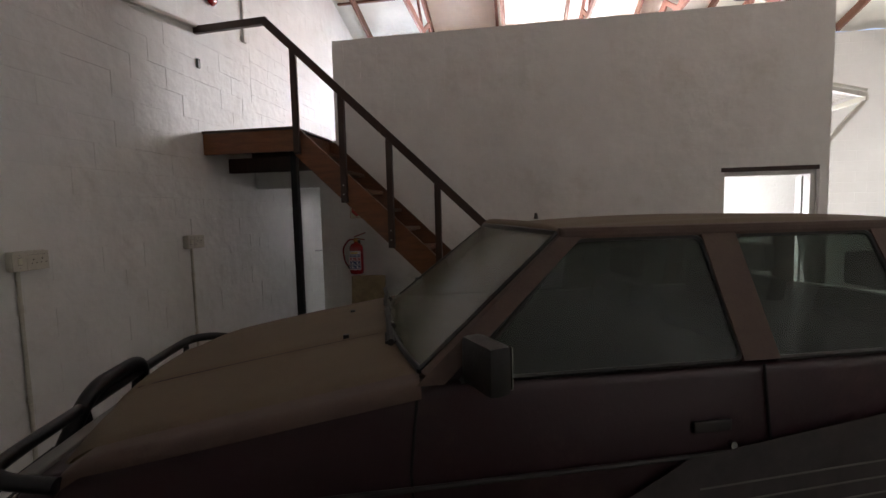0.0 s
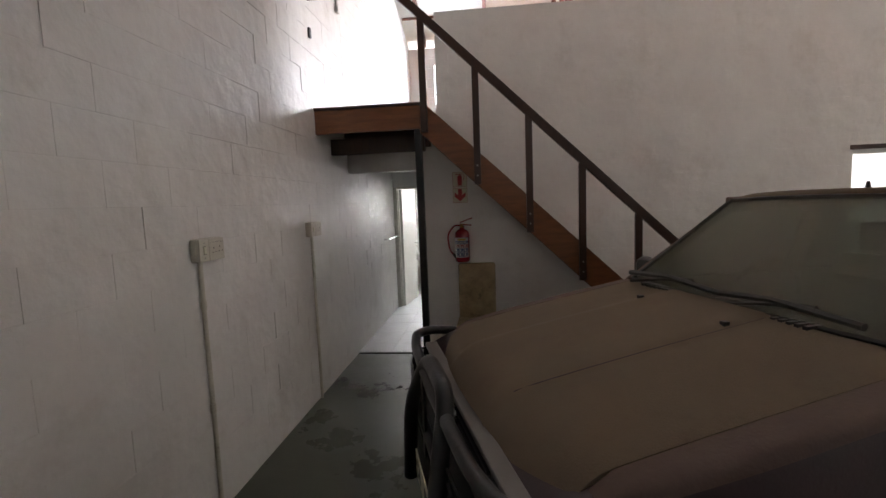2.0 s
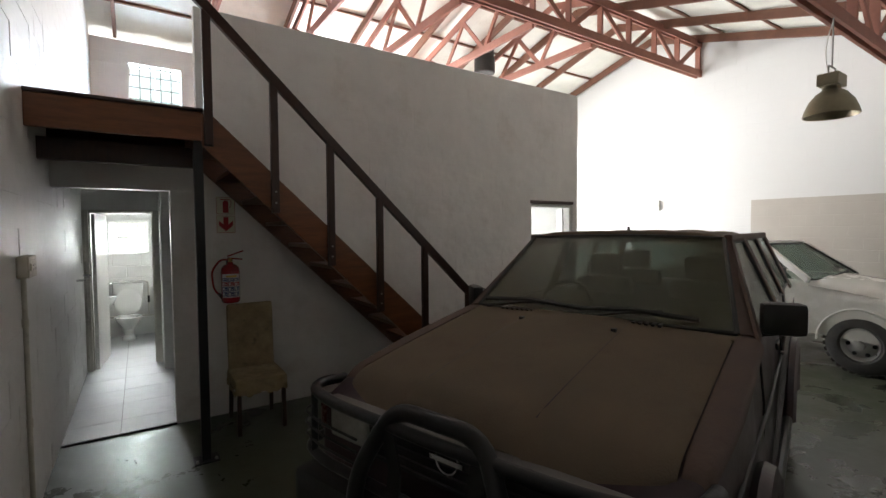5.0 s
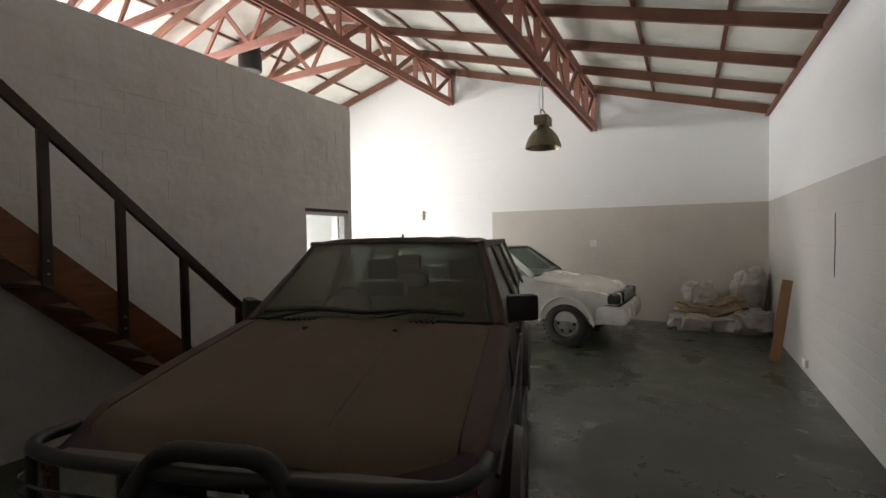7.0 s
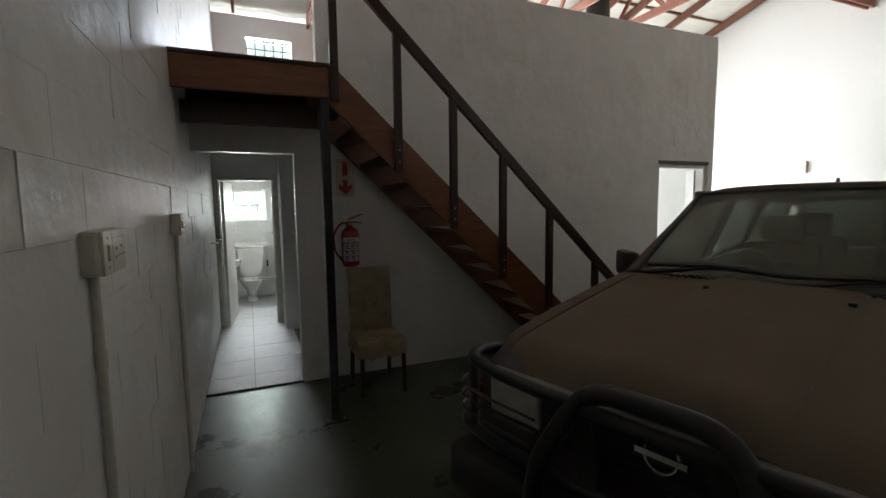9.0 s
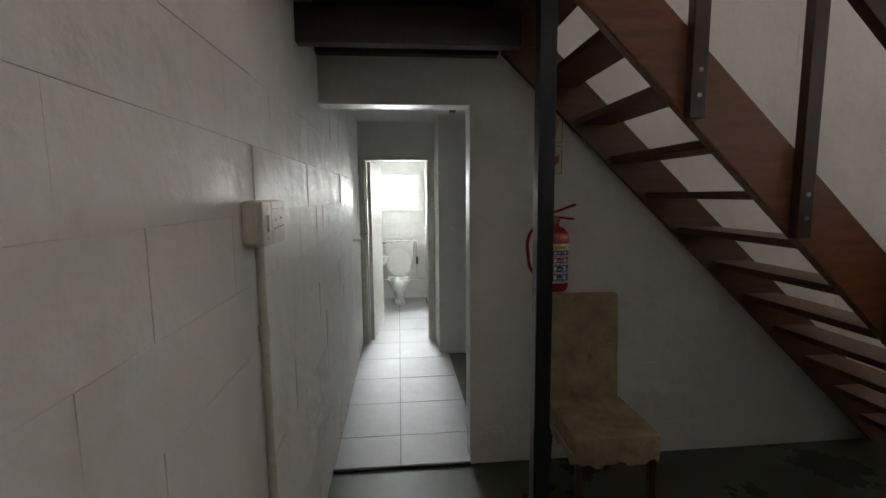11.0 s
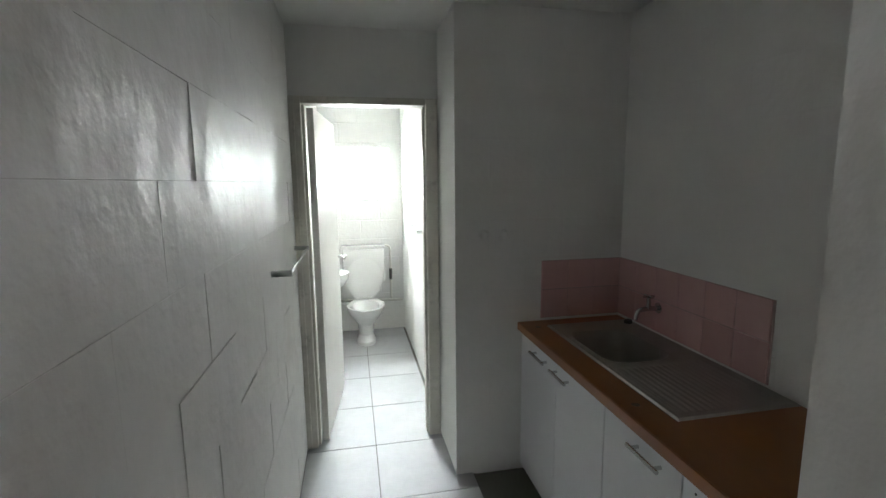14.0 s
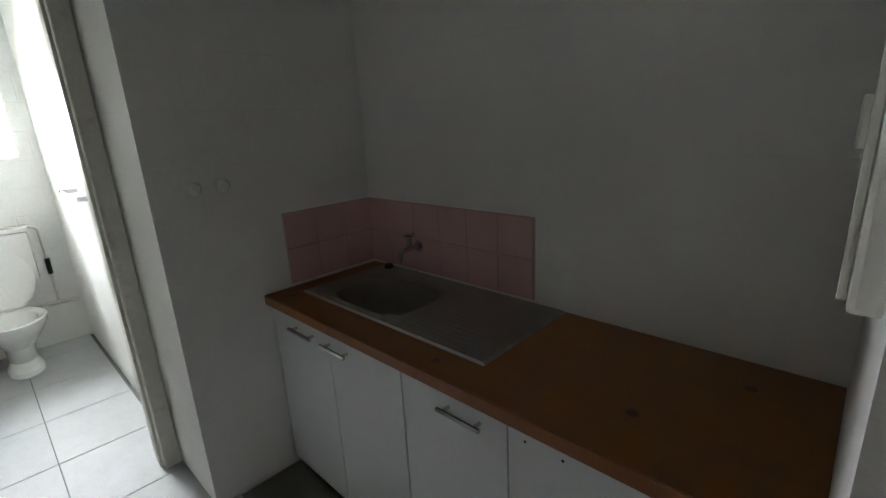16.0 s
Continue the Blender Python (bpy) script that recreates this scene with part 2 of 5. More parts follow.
RED_LENS = material("red_lens", (0.09, 0.015, 0.01), None, 10, 0.3)
OLD_CREAM = material("grimy_cream_plastic", (0.6, 0.57, 0.48), (0.5, 0.47, 0.39), 12, 0.5, 0, 0.1, 60, 0.6, (0.2, 0.18, 0.14), 9)
TYRE = material("dusty_tyre", (0.02, 0.02, 0.019), (0.04, 0.036, 0.03), 8, 0.85, 0, 0.4, 60)
RIM_STEEL = material("silver_wheel", (0.5, 0.5, 0.48), (0.4, 0.39, 0.37), 6, 0.35, 0.7)
WHITE_CAR = material("white_car_paint", (0.72, 0.71, 0.67), (0.64, 0.62, 0.57), 3, 0.3, 0, 0, 50, coat=0.4)
SEAT_CLOTH = material("dark_seat_cloth", (0.03, 0.03, 0.032), (0.05, 0.05, 0.05), 8, 0.95, 0, 0.3, 100)
SACK_A = material("white_woven_sack", (0.5, 0.47, 0.42), (0.36, 0.33, 0.29), 7, 0.85, 0, 0.6, 30, 0.5, (0.22, 0.18, 0.14), 4)
SACK_B = material("brown_paper_sack", (0.36, 0.27, 0.17), (0.26, 0.19, 0.12), 6, 0.9, 0, 0.6, 30, 0.4, (0.16, 0.12, 0.08), 4)
PLANK = material("raw_plank", (0.3, 0.15, 0.07), (0.2, 0.1, 0.045), 6, 0.7, 0, 0.2, 50, stretch=(6, 6, 1))
LAMP_METAL = material("spun_aluminium", (0.3, 0.26, 0.18), (0.22, 0.19, 0.13), 6, 0.45, 0.8)
BRASS = material("brass", (0.45, 0.28, 0.09), None, 8, 0.35, 1.0)
GROUND_MAT = material("outside_ground", (0.28, 0.25, 0.2), (0.2, 0.18, 0.15), 2, 0.9, 0, 0.3, 30)
# near-black; on gaps, seams and holes it stands in for shade
DARK_GAP = material("dark_recess", (0.01, 0.01, 0.01), None, 5, 0.9)


# ---- mesh helpers ----
def mesh_object(name, bm, material_, smooth=False):
    me = bpy.data.meshes.new(name)
    bmesh.ops.recalc_face_normals(bm, faces=bm.faces)
    bm.to_mesh(me)
    bm.free()
    if smooth:
        for p in me.polygons:
            p.use_smooth = True
        me.set_sharp_from_angle(angle=radians(38))
    if material_:
        me.materials.append(material_)
    return new(name, me)


def part(name, bm, material_, parent, label="", smooth=False):
    ob = mesh_object(name, bm, material_, smooth)
    ob.parent = parent
    if label:
        ob["label"] = label
    return ob


def thing(name, label, category, m=None, group="", kind=""):
    ob = new(name)
    ob.empty_display_size = 0.1
    if m is not None:
        ob.matrix_world = m
    return tagged(ob, label, category, group, kind)


def single(name, bm, material_, label, category, smooth=False, group="", kind=""):
    return tagged(mesh_object(name, bm, material_, smooth), label, category, group, kind)


def box(x0, x1, y0, y1, z0, z1, bevel=0.0, bm=None):
    b = bmesh.new()
    v = [b.verts.new((x, y, z)) for x in (x0, x1) for y in (y0, y1) for z in (z0, z1)]
    for f in ((0, 1, 3, 2), (4, 6, 7, 5), (0, 4, 5, 1), (2, 3, 7, 6), (0, 2, 6, 4), (1, 5, 7, 3)):
        b.faces.new([v[i] for i in f])
    if bevel:
        bmesh.ops.bevel(b, geom=list(b.edges), offset=bevel, segments=2, affect="EDGES", profile=0.6)
    return merge(bm, b)


def merge(bm, b):
    if bm is None:
        return b
    tmp = bpy.data.meshes.new("tmp")
    b.to_mesh(tmp)
    b.free()
    bm.from_mesh(tmp)
    bpy.data.meshes.remove(tmp)
    return bm


def moved(bm, m):
    bmesh.ops.transform(bm, matrix=m, verts=bm.verts)
    return bm


def beam(p0, p1, w, h, bevel=0.004, bm=None):
    """A straight bar of section w (level) x h (upright) from p0 to p1."""
    p0, p1 = Vector(p0), Vector(p1)
    d = p1 - p0
    side = d.cross(Vector((0, 0, 1)))
    side = Vector((1, 0, 0)) if side.length < 1e-4 else side.normalized()
    up = side.cross(d).normalized()
    b = box(0, d.length, -w / 2, w / 2, -h / 2, h / 2, bevel)
    m = Matrix((d.normalized(), -side, up)).transposed().to_4x4()
    moved(b, Matrix.Translation(p0) @ m)
    return merge(bm, b)


def cyl(p0, p1, r0, r1=None, seg=20, bm=None, bevel=0.0):
    p0, p1 = Vector(p0), Vector(p1)
    b = bmesh.new()
    d = p1 - p0
    bmesh.ops.create_cone(b, cap_ends=True, segments=seg, radius1=r0, radius2=r0 if r1 is None else r1, depth=d.length)
    if bevel:
        bmesh.ops.bevel(b, geom=[e for e in b.edges if len(e.link_faces) == 2 and any(len(f.verts) > 4 for f in e.link_faces)], offset=bevel, segments=2, affect="EDGES")
    moved(b, Matrix.Translation((p0 + p1) / 2) @ d.to_track_quat("Z", "Y").to_matrix().to_4x4())
    return merge(bm, b)


def lathe(profile, seg=28, bm=None):
    """Turns (radius, z) pairs about the z axis."""
    b = bmesh.new()
    rings = []
    for r, z in profile:
        rings.append([b.verts.new((max(r, 1e-4) * math.cos(2 * math.pi * i / seg), max(r, 1e-4) * math.sin(2 * math.pi * i / seg), z)) for i in range(seg)])
    for a, c in zip(rings, rings[1:]):
        for i in range(seg):
            b.faces.new((a[i], a[(i + 1) % seg], c[(i + 1) % seg], c[i]))
    return merge(bm, b)


def rounded_path(pts, bend, n=6):
    """Rounds the corners of a polyline."""
    pts = [Vector(p) for p in pts]
    out = [pts[0]]
    for a, p, c in zip(pts, pts[1:], pts[2:]):
        k = min(bend, (a - p).length * 0.48, (c - p).length * 0.48)
        s, e = p + (a - p).normalized() * k, p + (c - p).normalized() * k
        for i in range(n + 1):
            t = i / n
            out.append(s * (1 - t) ** 2 + p * 2 * t * (1 - t) + e * t * t)
    out.append(pts[-1])
    return out


def tube(pts, r, bend=0.0, seg=10, bm=None, cap=True):
    path = rounded_path(pts, bend) if bend else [Vector(p) for p in pts]
    b = bmesh.new()
    rings, normal = [], None
    for i, p in enumerate(path):
        d = (path[min(i + 1, len(path) - 1)] - path[max(i - 1, 0)]).normalized()
        if normal is None:
            normal = d.orthogonal().normalized()
        normal = (normal - d * normal.dot(d)).normalized()
        bi = d.cross(normal)
        rings.append([b.verts.new(p + r * (math.cos(2 * math.pi * k / seg) * normal + math.sin(2 * math.pi * k / seg) * bi)) for k in range(seg)])
    for a, c in zip(rings, rings[1:]):
        for k in range(seg):
            b.faces.new((a[k], a[(k + 1) % seg], c[(k + 1) % seg], c[k]))
    if cap:
        b.faces.new(rings[0])
        b.faces.new(rings[-1])
    return merge(bm, b)


def prism(outline, d0, d1, axis="x", bevel=0.0, bm=None):
    """A flat outline pushed along an axis: 'x' takes (y, z), 'y' takes (x, z), 'z' takes (x, y)."""
    put = {"x": lambda p, d: (d, p[0], p[1]), "y": lambda p, d: (p[0], d, p[1]), "z": lambda p, d: (p[0], p[1], d)}[axis]
    b = bmesh.new()
    a = [b.verts.new(put(p, d0)) for p in outline]
    c = [b.verts.new(put(p, d1)) for p in outline]
    b.faces.new(a)
    b.faces.new(c[::-1])
    for i in range(len(outline)):
        j = (i + 1) % len(outline)
        b.faces.new((a[i], c[i], c[j], a[j]))
    if bevel:
        bmesh.ops.bevel(b, geom=list(b.edges), offset=bevel, segments=2, affect="EDGES")
    return merge(bm, b)


def grid_surface(f, nu, nv, thick=0.0, bm=None):
    """A sheet f(u, v) -> point, u and v from 0 to 1."""
    b = bmesh.new()
    vs = [[b.verts.new(f(i / nu, j / nv)) for j in range(nv + 1)] for i in range(nu + 1)]
    for i in range(nu):
        for j in range(nv):
            b.faces.new((vs[i][j], vs[i + 1][j], vs[i + 1][j + 1], vs[i][j + 1]))
    if thick:
        bmesh.ops.recalc_face_normals(b, faces=b.faces)
        bmesh.ops.solidify(b, geom=list(b.faces), thickness=thick)
    return merge(bm, b)


def holed(u0, u1, z0, z1, holes):
    """The rectangles that are left of a wall once its openings are cut out."""
    us = sorted({u0, u1, *[v for h in holes for v in h[:2] if u0 < v < u1]})
    zs = sorted({z0, z1, *[v for h in holes for v in h[2:] if z0 < v < z1]})
    out = []
    for a, b in zip(us, us[1:]):
        for c, d in zip(zs, zs[1:]):
            if not any(h[0] <= (a + b) / 2 <= h[1] and h[2] <= (c + d) / 2 <= h[3] for h in holes):
                out.append((a, b, c, d))
    return out


def wall_x(name, u0, u1, z0, z1, y0, y1, holes, material_, label):
    """A wall that runs along x."""
    bm = bmesh.new()
    for a, b, c, d in holed(u0, u1, z0, z1, holes):
        box(a, b, y0, y1, c, d, 0, bm)
    bmesh.ops.remove_doubles(bm, verts=bm.verts, dist=1e-5)
    return single(name, bm, material_, label, "wall", kind="structure")


# ---- setting ----
SOUTH, EAST, RIDGE_Y, PITCH = -6.08, 10.6, 1.32, 0.285
EAVE_S, EAVE_N, RIDGE_Z = 3.9, 5.06, 6.01
GABLE = [(SOUTH - 0.2, 0), (NORTH + 0.2, 0), (NORTH + 0.2, EAVE_N - 0.05), (RIDGE_Y, RIDGE_Z), (SOUTH - 0.2, EAVE_S - 0.05)]

single("ground", grid_surface(lambda u, v: (-400 + 800 * u, -400 + 800 * v, -0.16), 4, 4), GROUND_MAT, "bare sandy ground outside the building", "ground", kind="structure")
floor = single("floor", box(-0.2, EAST + 0.2, SOUTH - 0.2, NORTH + 0.2, -0.15, 0.0), FLOOR_PAINT, "worn glossy dark green painted concrete floor", "floor", kind="structure")
wall_west = single("wall_west", prism(GABLE, -0.2, -0.006, "x"), WHITE_BLOCK, "white painted concrete block side wall", "wall", kind="structure")
wall_east = single("wall_east", prism(GABLE, EAST, EAST + 0.2, "x"), EAST_PAINT, "block wall, white above and bare grey plaster below", "wall", kind="structure")
wall_south = single("wall_south", box(0, EAST, SOUTH - 0.2, SOUTH, 0, EAVE_S), SOUTH_PAINT, "block wall, white above and bare grey below", "wall", kind="structure")
WC_WIN = (0.166, 0.715, 1.425, 1.952)
UP_WIN = (0.524, 1.293, 3.85, 4.65)
# second upper opening is unseen, added to let in extra light
UP_WIN_ADDED = (3.4, 5.0, 3.85, 4.65)
OFFICE_WIN = (3.3, 4.7, 1.1, 2.1)
GARAGE = (6.55, 8.95, 0.0, 3.1)
wall_north = wall_x("wall_north", 0, EAST, 0, EAVE_N - 0.06, NORTH, NORTH + 0.2, [WC_WIN, UP_WIN, UP_WIN_ADDED, OFFICE_WIN, GARAGE], NORTH_PAINT, "white painted rear wall with windows and a garage doorway")

# the block partition with the stair in front of it
OPENING = (-0.01, 0.83, 0.0, 2.148)
OFFICE_DOOR = (5.347, 6.242, 0.0, 2.19)
PART_TOP = 3.85
wall_stair = wall_x("wall_stair", 0, 6.35, 0, PART_TOP, 0.006, 0.15, [OPENING, OFFICE_DOOR, (-0.01, 1.06, 2.69, 9)], WHITE_BLOCK, "white painted block partition wall behind the stair")
single("wall_office_east", box(6.2, 6.349, 0.15, NORTH, 0, PART_TOP), WHITE_WALL, "white plastered office side wall", "wall", kind="structure")
single("wall_kitchen", box(1.745, 1.86, 0.15, NORTH, 0, 2.425), KITCHEN_PAINT_Y, "white plastered kitchenette wall", "wall", kind="structure")
single("wall_kitchen_return", prism([(0.82, 1.965), (1.745, 1.965), (1.745, 2.1), (0.95, 2.1), (0.95, 2.5), (0.82, 2.5)], 0, 2.425, "z"), KITCHEN_PAINT_X, "white painted wall beside the toilet door", "wall", kind="structure")
single("wall_toilet_east", box(0.84, 0.95, 2.5, NORTH, 0, 2.425), KITCHEN_PAINT_Y, "white toilet side wall", "wall", kind="structure")
single("wall_over_toilet_door", box(0, 0.82, 2.4, 2.5, 2.06, 2.425), WHITE_WALL, "white wall above the toilet door", "wall", kind="structure")
single("ceiling_corridor", box(0, 6.2, 0.15, NORTH, 2.425, 2.6), WHITE_WALL, "flat white ceiling of the corridor and kitchenette", "ceiling", kind="structure")
single("floor_mezzanine", box(0, 6.2, 0.15, NORTH, 2.602, 2.69), FASCIA_WOOD, "boarded upper floor", "floor", kind="structure")
single("floor_kitchen", box(0.0, 1.745, 0.02, 2.6, 0.0, 0.004), CONCRETE, "bare grey concrete floor strip by the cupboards", "floor", kind="structure")


def roof_z(y):
    return EAVE_S + PITCH * (y - SOUTH) if y < RIDGE_Y else RIDGE_Z - (RIDGE_Z - EAVE_N) / (NORTH - RIDGE_Y) * (y - RIDGE_Y)


def build_roof():
    bm = bmesh.new()
    for ya, yb in ((SOUTH - 0.3, RIDGE_Y), (RIDGE_Y, NORTH + 0.3)):
        def f(u, v, ya=ya, yb=yb):
            x, y = -0.3 + 11.2 * u, ya + (yb - ya) * v
            return (x, y, roof_z(y) + 0.16 + 0.012 * math.sin(x * 9) * math.sin(y * 5.5))
        grid_surface(f, 150, 40, 0.03, bm)
    return single("ceiling_roof_lining", bm, ROOF_SHEET, "white sagging roof lining under corrugated sheets", "ceiling", kind="structure")


build_roof()


# ---- roof timbers ----
def girder(y, top, bottom, x0, x1, label):
    """A timber lattice girder along x: two chords, uprights and diagonals."""
    g = thing("roof_truss", label, "roof truss", pose(0, 0, 0), group="roof girders")
    for z, nm in ((top, "top_chord"), (bottom, "bottom_chord")):
        for dy in (-0.045, 0.045):
            part(nm, beam((x0, y + dy, z), (x1, y + dy, z), 0.038, 0.14), TRUSS_WOOD, g)
    n = 13
    step = (x1 - x0 - 0.1) / n
    post = mesh_object("upright", beam((0, 0, bottom), (0, 0, top), 0.04, 0.10), TRUSS_WOOD)
    dia = mesh_object("diagonal", beam((0, 0, bottom), (step, 0, top), 0.036, 0.09), TRUSS_WOOD)
    dib = mesh_object("diagonal", beam((0, 0, top), (step, 0, bottom), 0.036, 0.09), TRUSS_WOOD)
    for i in range(n + 1):
        src = post if i == 0 else post.copy()
        if i:
            scene.collection.objects.link(src)
        src.parent, src.location = g, (x0 + 0.05 + i * step, y, 0)
    for i in range(n):
        base = dib if i % 2 else dia
        src = base if i < 2 else base.copy()
        if i >= 2:
            scene.collection.objects.link(src)
        src.parent, src.location = g, (x0 + 0.05 + i * step, y, 0)
    return g


girder(-3.04, 4.7, 4.0, 0.0, EAST, "red-oxide painted timber lattice girder carrying the roof")
girder(0.33, 5.66, 5.04, 0.0, EAST, "red-oxide painted timber lattice girder above the partition wall")


def cross_truss(x):
    """A light truss that runs north from the upper girder to the rear wall."""
    g = thing("roof_truss", "light pink-primed timber truss over the upper floor", "roof truss", pose(0, 0, 0), group="cross trusses")
    y0, y1 = 0.42, NORTH
    part("bottom_chord", beam((x, y0, 4.98), (x, y1, 4.98), 0.045, 0.13), TRUSS_WOOD, g)
    part("top_chord", beam((x, y0, roof_z(y0) - 0.05), (x, RIDGE_Y, RIDGE_Z - 0.05), 0.04, 0.12), TRUSS_WOOD, g)
    part("top_chord", beam((x, RIDGE_Y, RIDGE_Z - 0.05), (x, y1, EAVE_N + 0.02), 0.04, 0.12), TRUSS_WOOD, g)
    n = 6
    for i in range(n):
        a, b = y0 + (y1 - 0.6 - y0) * i / n, y0 + (y1 - 0.6 - y0) * (i + 1) / n
        pa, pb = ((x, a, 4.98), (x, b, roof_z(b) - 0.08)) if i % 2 == 0 else ((x, a, roof_z(a) - 0.08), (x, b, 4.98))
        part("web", beam(pa, pb, 0.036, 0.075), TRUSS_WOOD, g)
    return g


for cx in (1.6, 3.0, 4.4, 5.8, 7.2):
    cross_truss(cx)


def rafters():
    for i in range(9):
        x = 0.35 + i * 1.26
        g = single("rafter", beam((x, SOUTH, roof_z(SOUTH) + 0.02), (x, RIDGE_Y, RIDGE_Z + 0.02), 0.05, 0.15), RAFTER_WOOD, "dark red-brown timber rafter under the roof lining", "rafter", group="rafters")
        g2 = single("rafter", beam((x, RIDGE_Y, RIDGE_Z + 0.02), (x, NORTH, EAVE_N + 0.02), 0.05, 0.15), RAFTER_WOOD, "dark red-brown timber rafter over the upper floor", "rafter", group="rafters")
    for y in (-5.2, -4.2, -2.2, -1.2, -0.2, 1.0, 2.0, 3.0, 4.0):
        single("batten", beam((0, y, roof_z(y) + 0.115), (EAST, y, roof_z(y) + 0.115), 0.05, 0.04), RAFTER_WOOD, "thin timber batten carrying the roof sheets", "batten", group="battens")
    single("wall_plate", beam((0, SOUTH + 0.03, EAVE_S - 0.02), (EAST, SOUTH + 0.03, EAVE_S - 0.02), 0.06, 0.07), RAFTER_WOOD, "dark timber plate along the wall head", "beam")


rafters()


# ---- stair and landing ----
def build_stair():
    st = thing("staircase", "open-tread dark-stained timber staircase against the block wall", "staircase", pose(1.03, -0.9, 0))
    x = lambda v: v - 1.03
    # boards between top and foot, both sides
    outline = [(x(1.0), 2.66), (x(1.07), 2.66), (x(3.68), 0.19), (x(3.68), 0.0), (x(3.52), 0.0), (x(1.0), 2.42)]
    part("stringer", prism(outline, -0.045, 0.0, "y", 0.004), FASCIA_WOOD, st, "varnished pine stringer with knots")
    part("stringer", prism(outline, 0.845, 0.885, "y", 0.004), DARK_WOOD, st)
    n = 12
    for i in range(1, n + 1):
        z = 2.69 - i * 2.69 / (n + 1)
        xc = x(1.07 + (2.66 - z - 0.05) / 0.946 - 0.11)
        part("tread", box(xc - 0.11, xc + 0.11, 0.002, 0.843, z - 0.036, z, 0.004), DARK_WOOD, st)
    rail_z = lambda v: 3.44 - (v - 1.055) * 0.958
    for i, bx in enumerate((1.045, 1.52, 1.985, 2.45, 2.937, 3.47)):
        part("baluster", box(x(bx) - 0.03, x(bx) + 0.03, -0.09, -0.047, 2.69 - (bx - 1.0) * 0.975 - 0.26 if i else 2.42, rail_z(bx) - 0.03, 0.003), RAIL_WOOD, st)
    part("handrail", beam((x(0.77), -0.068, rail_z(0.77)), (x(3.68), -0.068, rail_z(3.68)), 0.05, 0.075), RAIL_WOOD, st)
    part("handrail", beam((x(0.0), -0.068, 3.695), (x(0.79), -0.068, 3.72), 0.05, 0.07), RAIL_WOOD, st)
    for bx in (1.52, 1.985, 2.45, 2.937):
        for dz in (0.08, 0.17):
            zc = 2.69 - (bx - 1.0) * 0.975 - 0.26 + dz
            part("bolt", cyl((x(bx), -0.098, zc), (x(bx), -0.088, zc), 0.008, seg=8), STEEL, st)
    return st


build_stair()


def build_landing():
    ld = thing("stair_landing", "timber landing on a steel post at the stair head", "landing", pose(0, -0.9, 2.3))
    o = (0, -0.9, 2.3)
    part("fascia", box(0.0, 1.0, -0.045, 0.0, 0.155, 0.37, 0.004), FASCIA_WOOD, ld, "varnished pine fascia board with knots")
    part("joist", box(0.0, 0.98, 0.36, 0.43, -0.0, 0.16, 0.004), RAIL_WOOD, ld)
    part("joist", box(0.0, 0.98, 0.83, 0.9, 0.1, 0.36, 0.004), RAIL_WOOD, ld)
    for i in range(6):
        part("deck_board", box(0.0, 1.02, -0.06 + i * 0.161, -0.06 + i * 0.161 + 0.157, 0.371, 0.395, 0.003), RAIL_WOOD, ld)
    part("side_board", box(0.955, 0.995, 0.0, 0.9, 0.155, 0.37, 0.004), DARK_WOOD, ld)
    return ld


build_landing()


def build_post():
    p = thing("steel_post", "black-painted square steel post bolted to the floor", "post", pose(0.975, -0.9, 0))
    part("shaft", box(-0.032, 0.032, -0.032, 0.032, 0.012, 2.60, 0.004), BLACK_STEEL, p)
    part("base_plate", box(-0.09, 0.09, -0.075, 0.075, 0.0, 0.012, 0.002), BLACK_STEEL, p)
    for sx in (-0.065, 0.065):
        part("bolt", cyl((sx, -0.05, 0.012), (sx, -0.05, 0.03), 0.01, seg=6), STEEL, p)
    return p


build_post()


# ---- on the partition wall ----
def safety_sign(z, arrow):
    s = thing("safety_sign", "cream and red fire " + ("arrow" if arrow else "extinguisher") + " sign fixed to the block wall", "sign", pose(1.288, -0.001, z), group="fire signs")
    part("plate", box(-0.083, 0.083, -0.005, -0.001, -0.086, 0.086, 0.001), SIGN_WHITE, s)
    for a, b, c, d in ((-0.078, 0.078, 0.078, 0.081), (-0.078, 0.078, -0.081, -0.078), (-0.081, -0.078, -0.081, 0.081), (0.078, 0.081, -0.081, 0.081)):
        part("border", box(a, b, -0.0065, -0.005, c, d), RED_SIGN, s)
    if arrow:
        pts = [(-0.022, 0.07), (0.022, 0.07), (0.022, 0.0), (0.062, 0.035), (0.062, -0.012), (0.0, -0.068), (-0.062, -0.012), (-0.062, 0.035), (-0.022, 0.0)]
        part("arrow", prism(pts, -0.0068, -0.005, "y"), RED_SIGN, s)
    else:
        pts = [(-0.025, -0.068), (0.025, -0.068), (0.025, 0.035), (0.012, 0.05), (-0.012, 0.05), (-0.025, 0.035)]
        part("pictogram", prism(pts, -0.0068, -0.005, "y"), RED_SIGN, s)
        part("pictogram_valve", box(-0.045, 0.02, -0.0068, -0.005, 0.054, 0.064), RED_SIGN, s)
        part("pictogram_hose", tube([(0.012, -0.006, 0.06), (0.045, -0.006, 0.06), (0.052, -0.006, 0.03), (0.036, -0.006, -0.02)], 0.003, 0.02, 6), RED_SIGN, s)
    return s


safety_sign(2.022, False)
safety_sign(1.844, True)


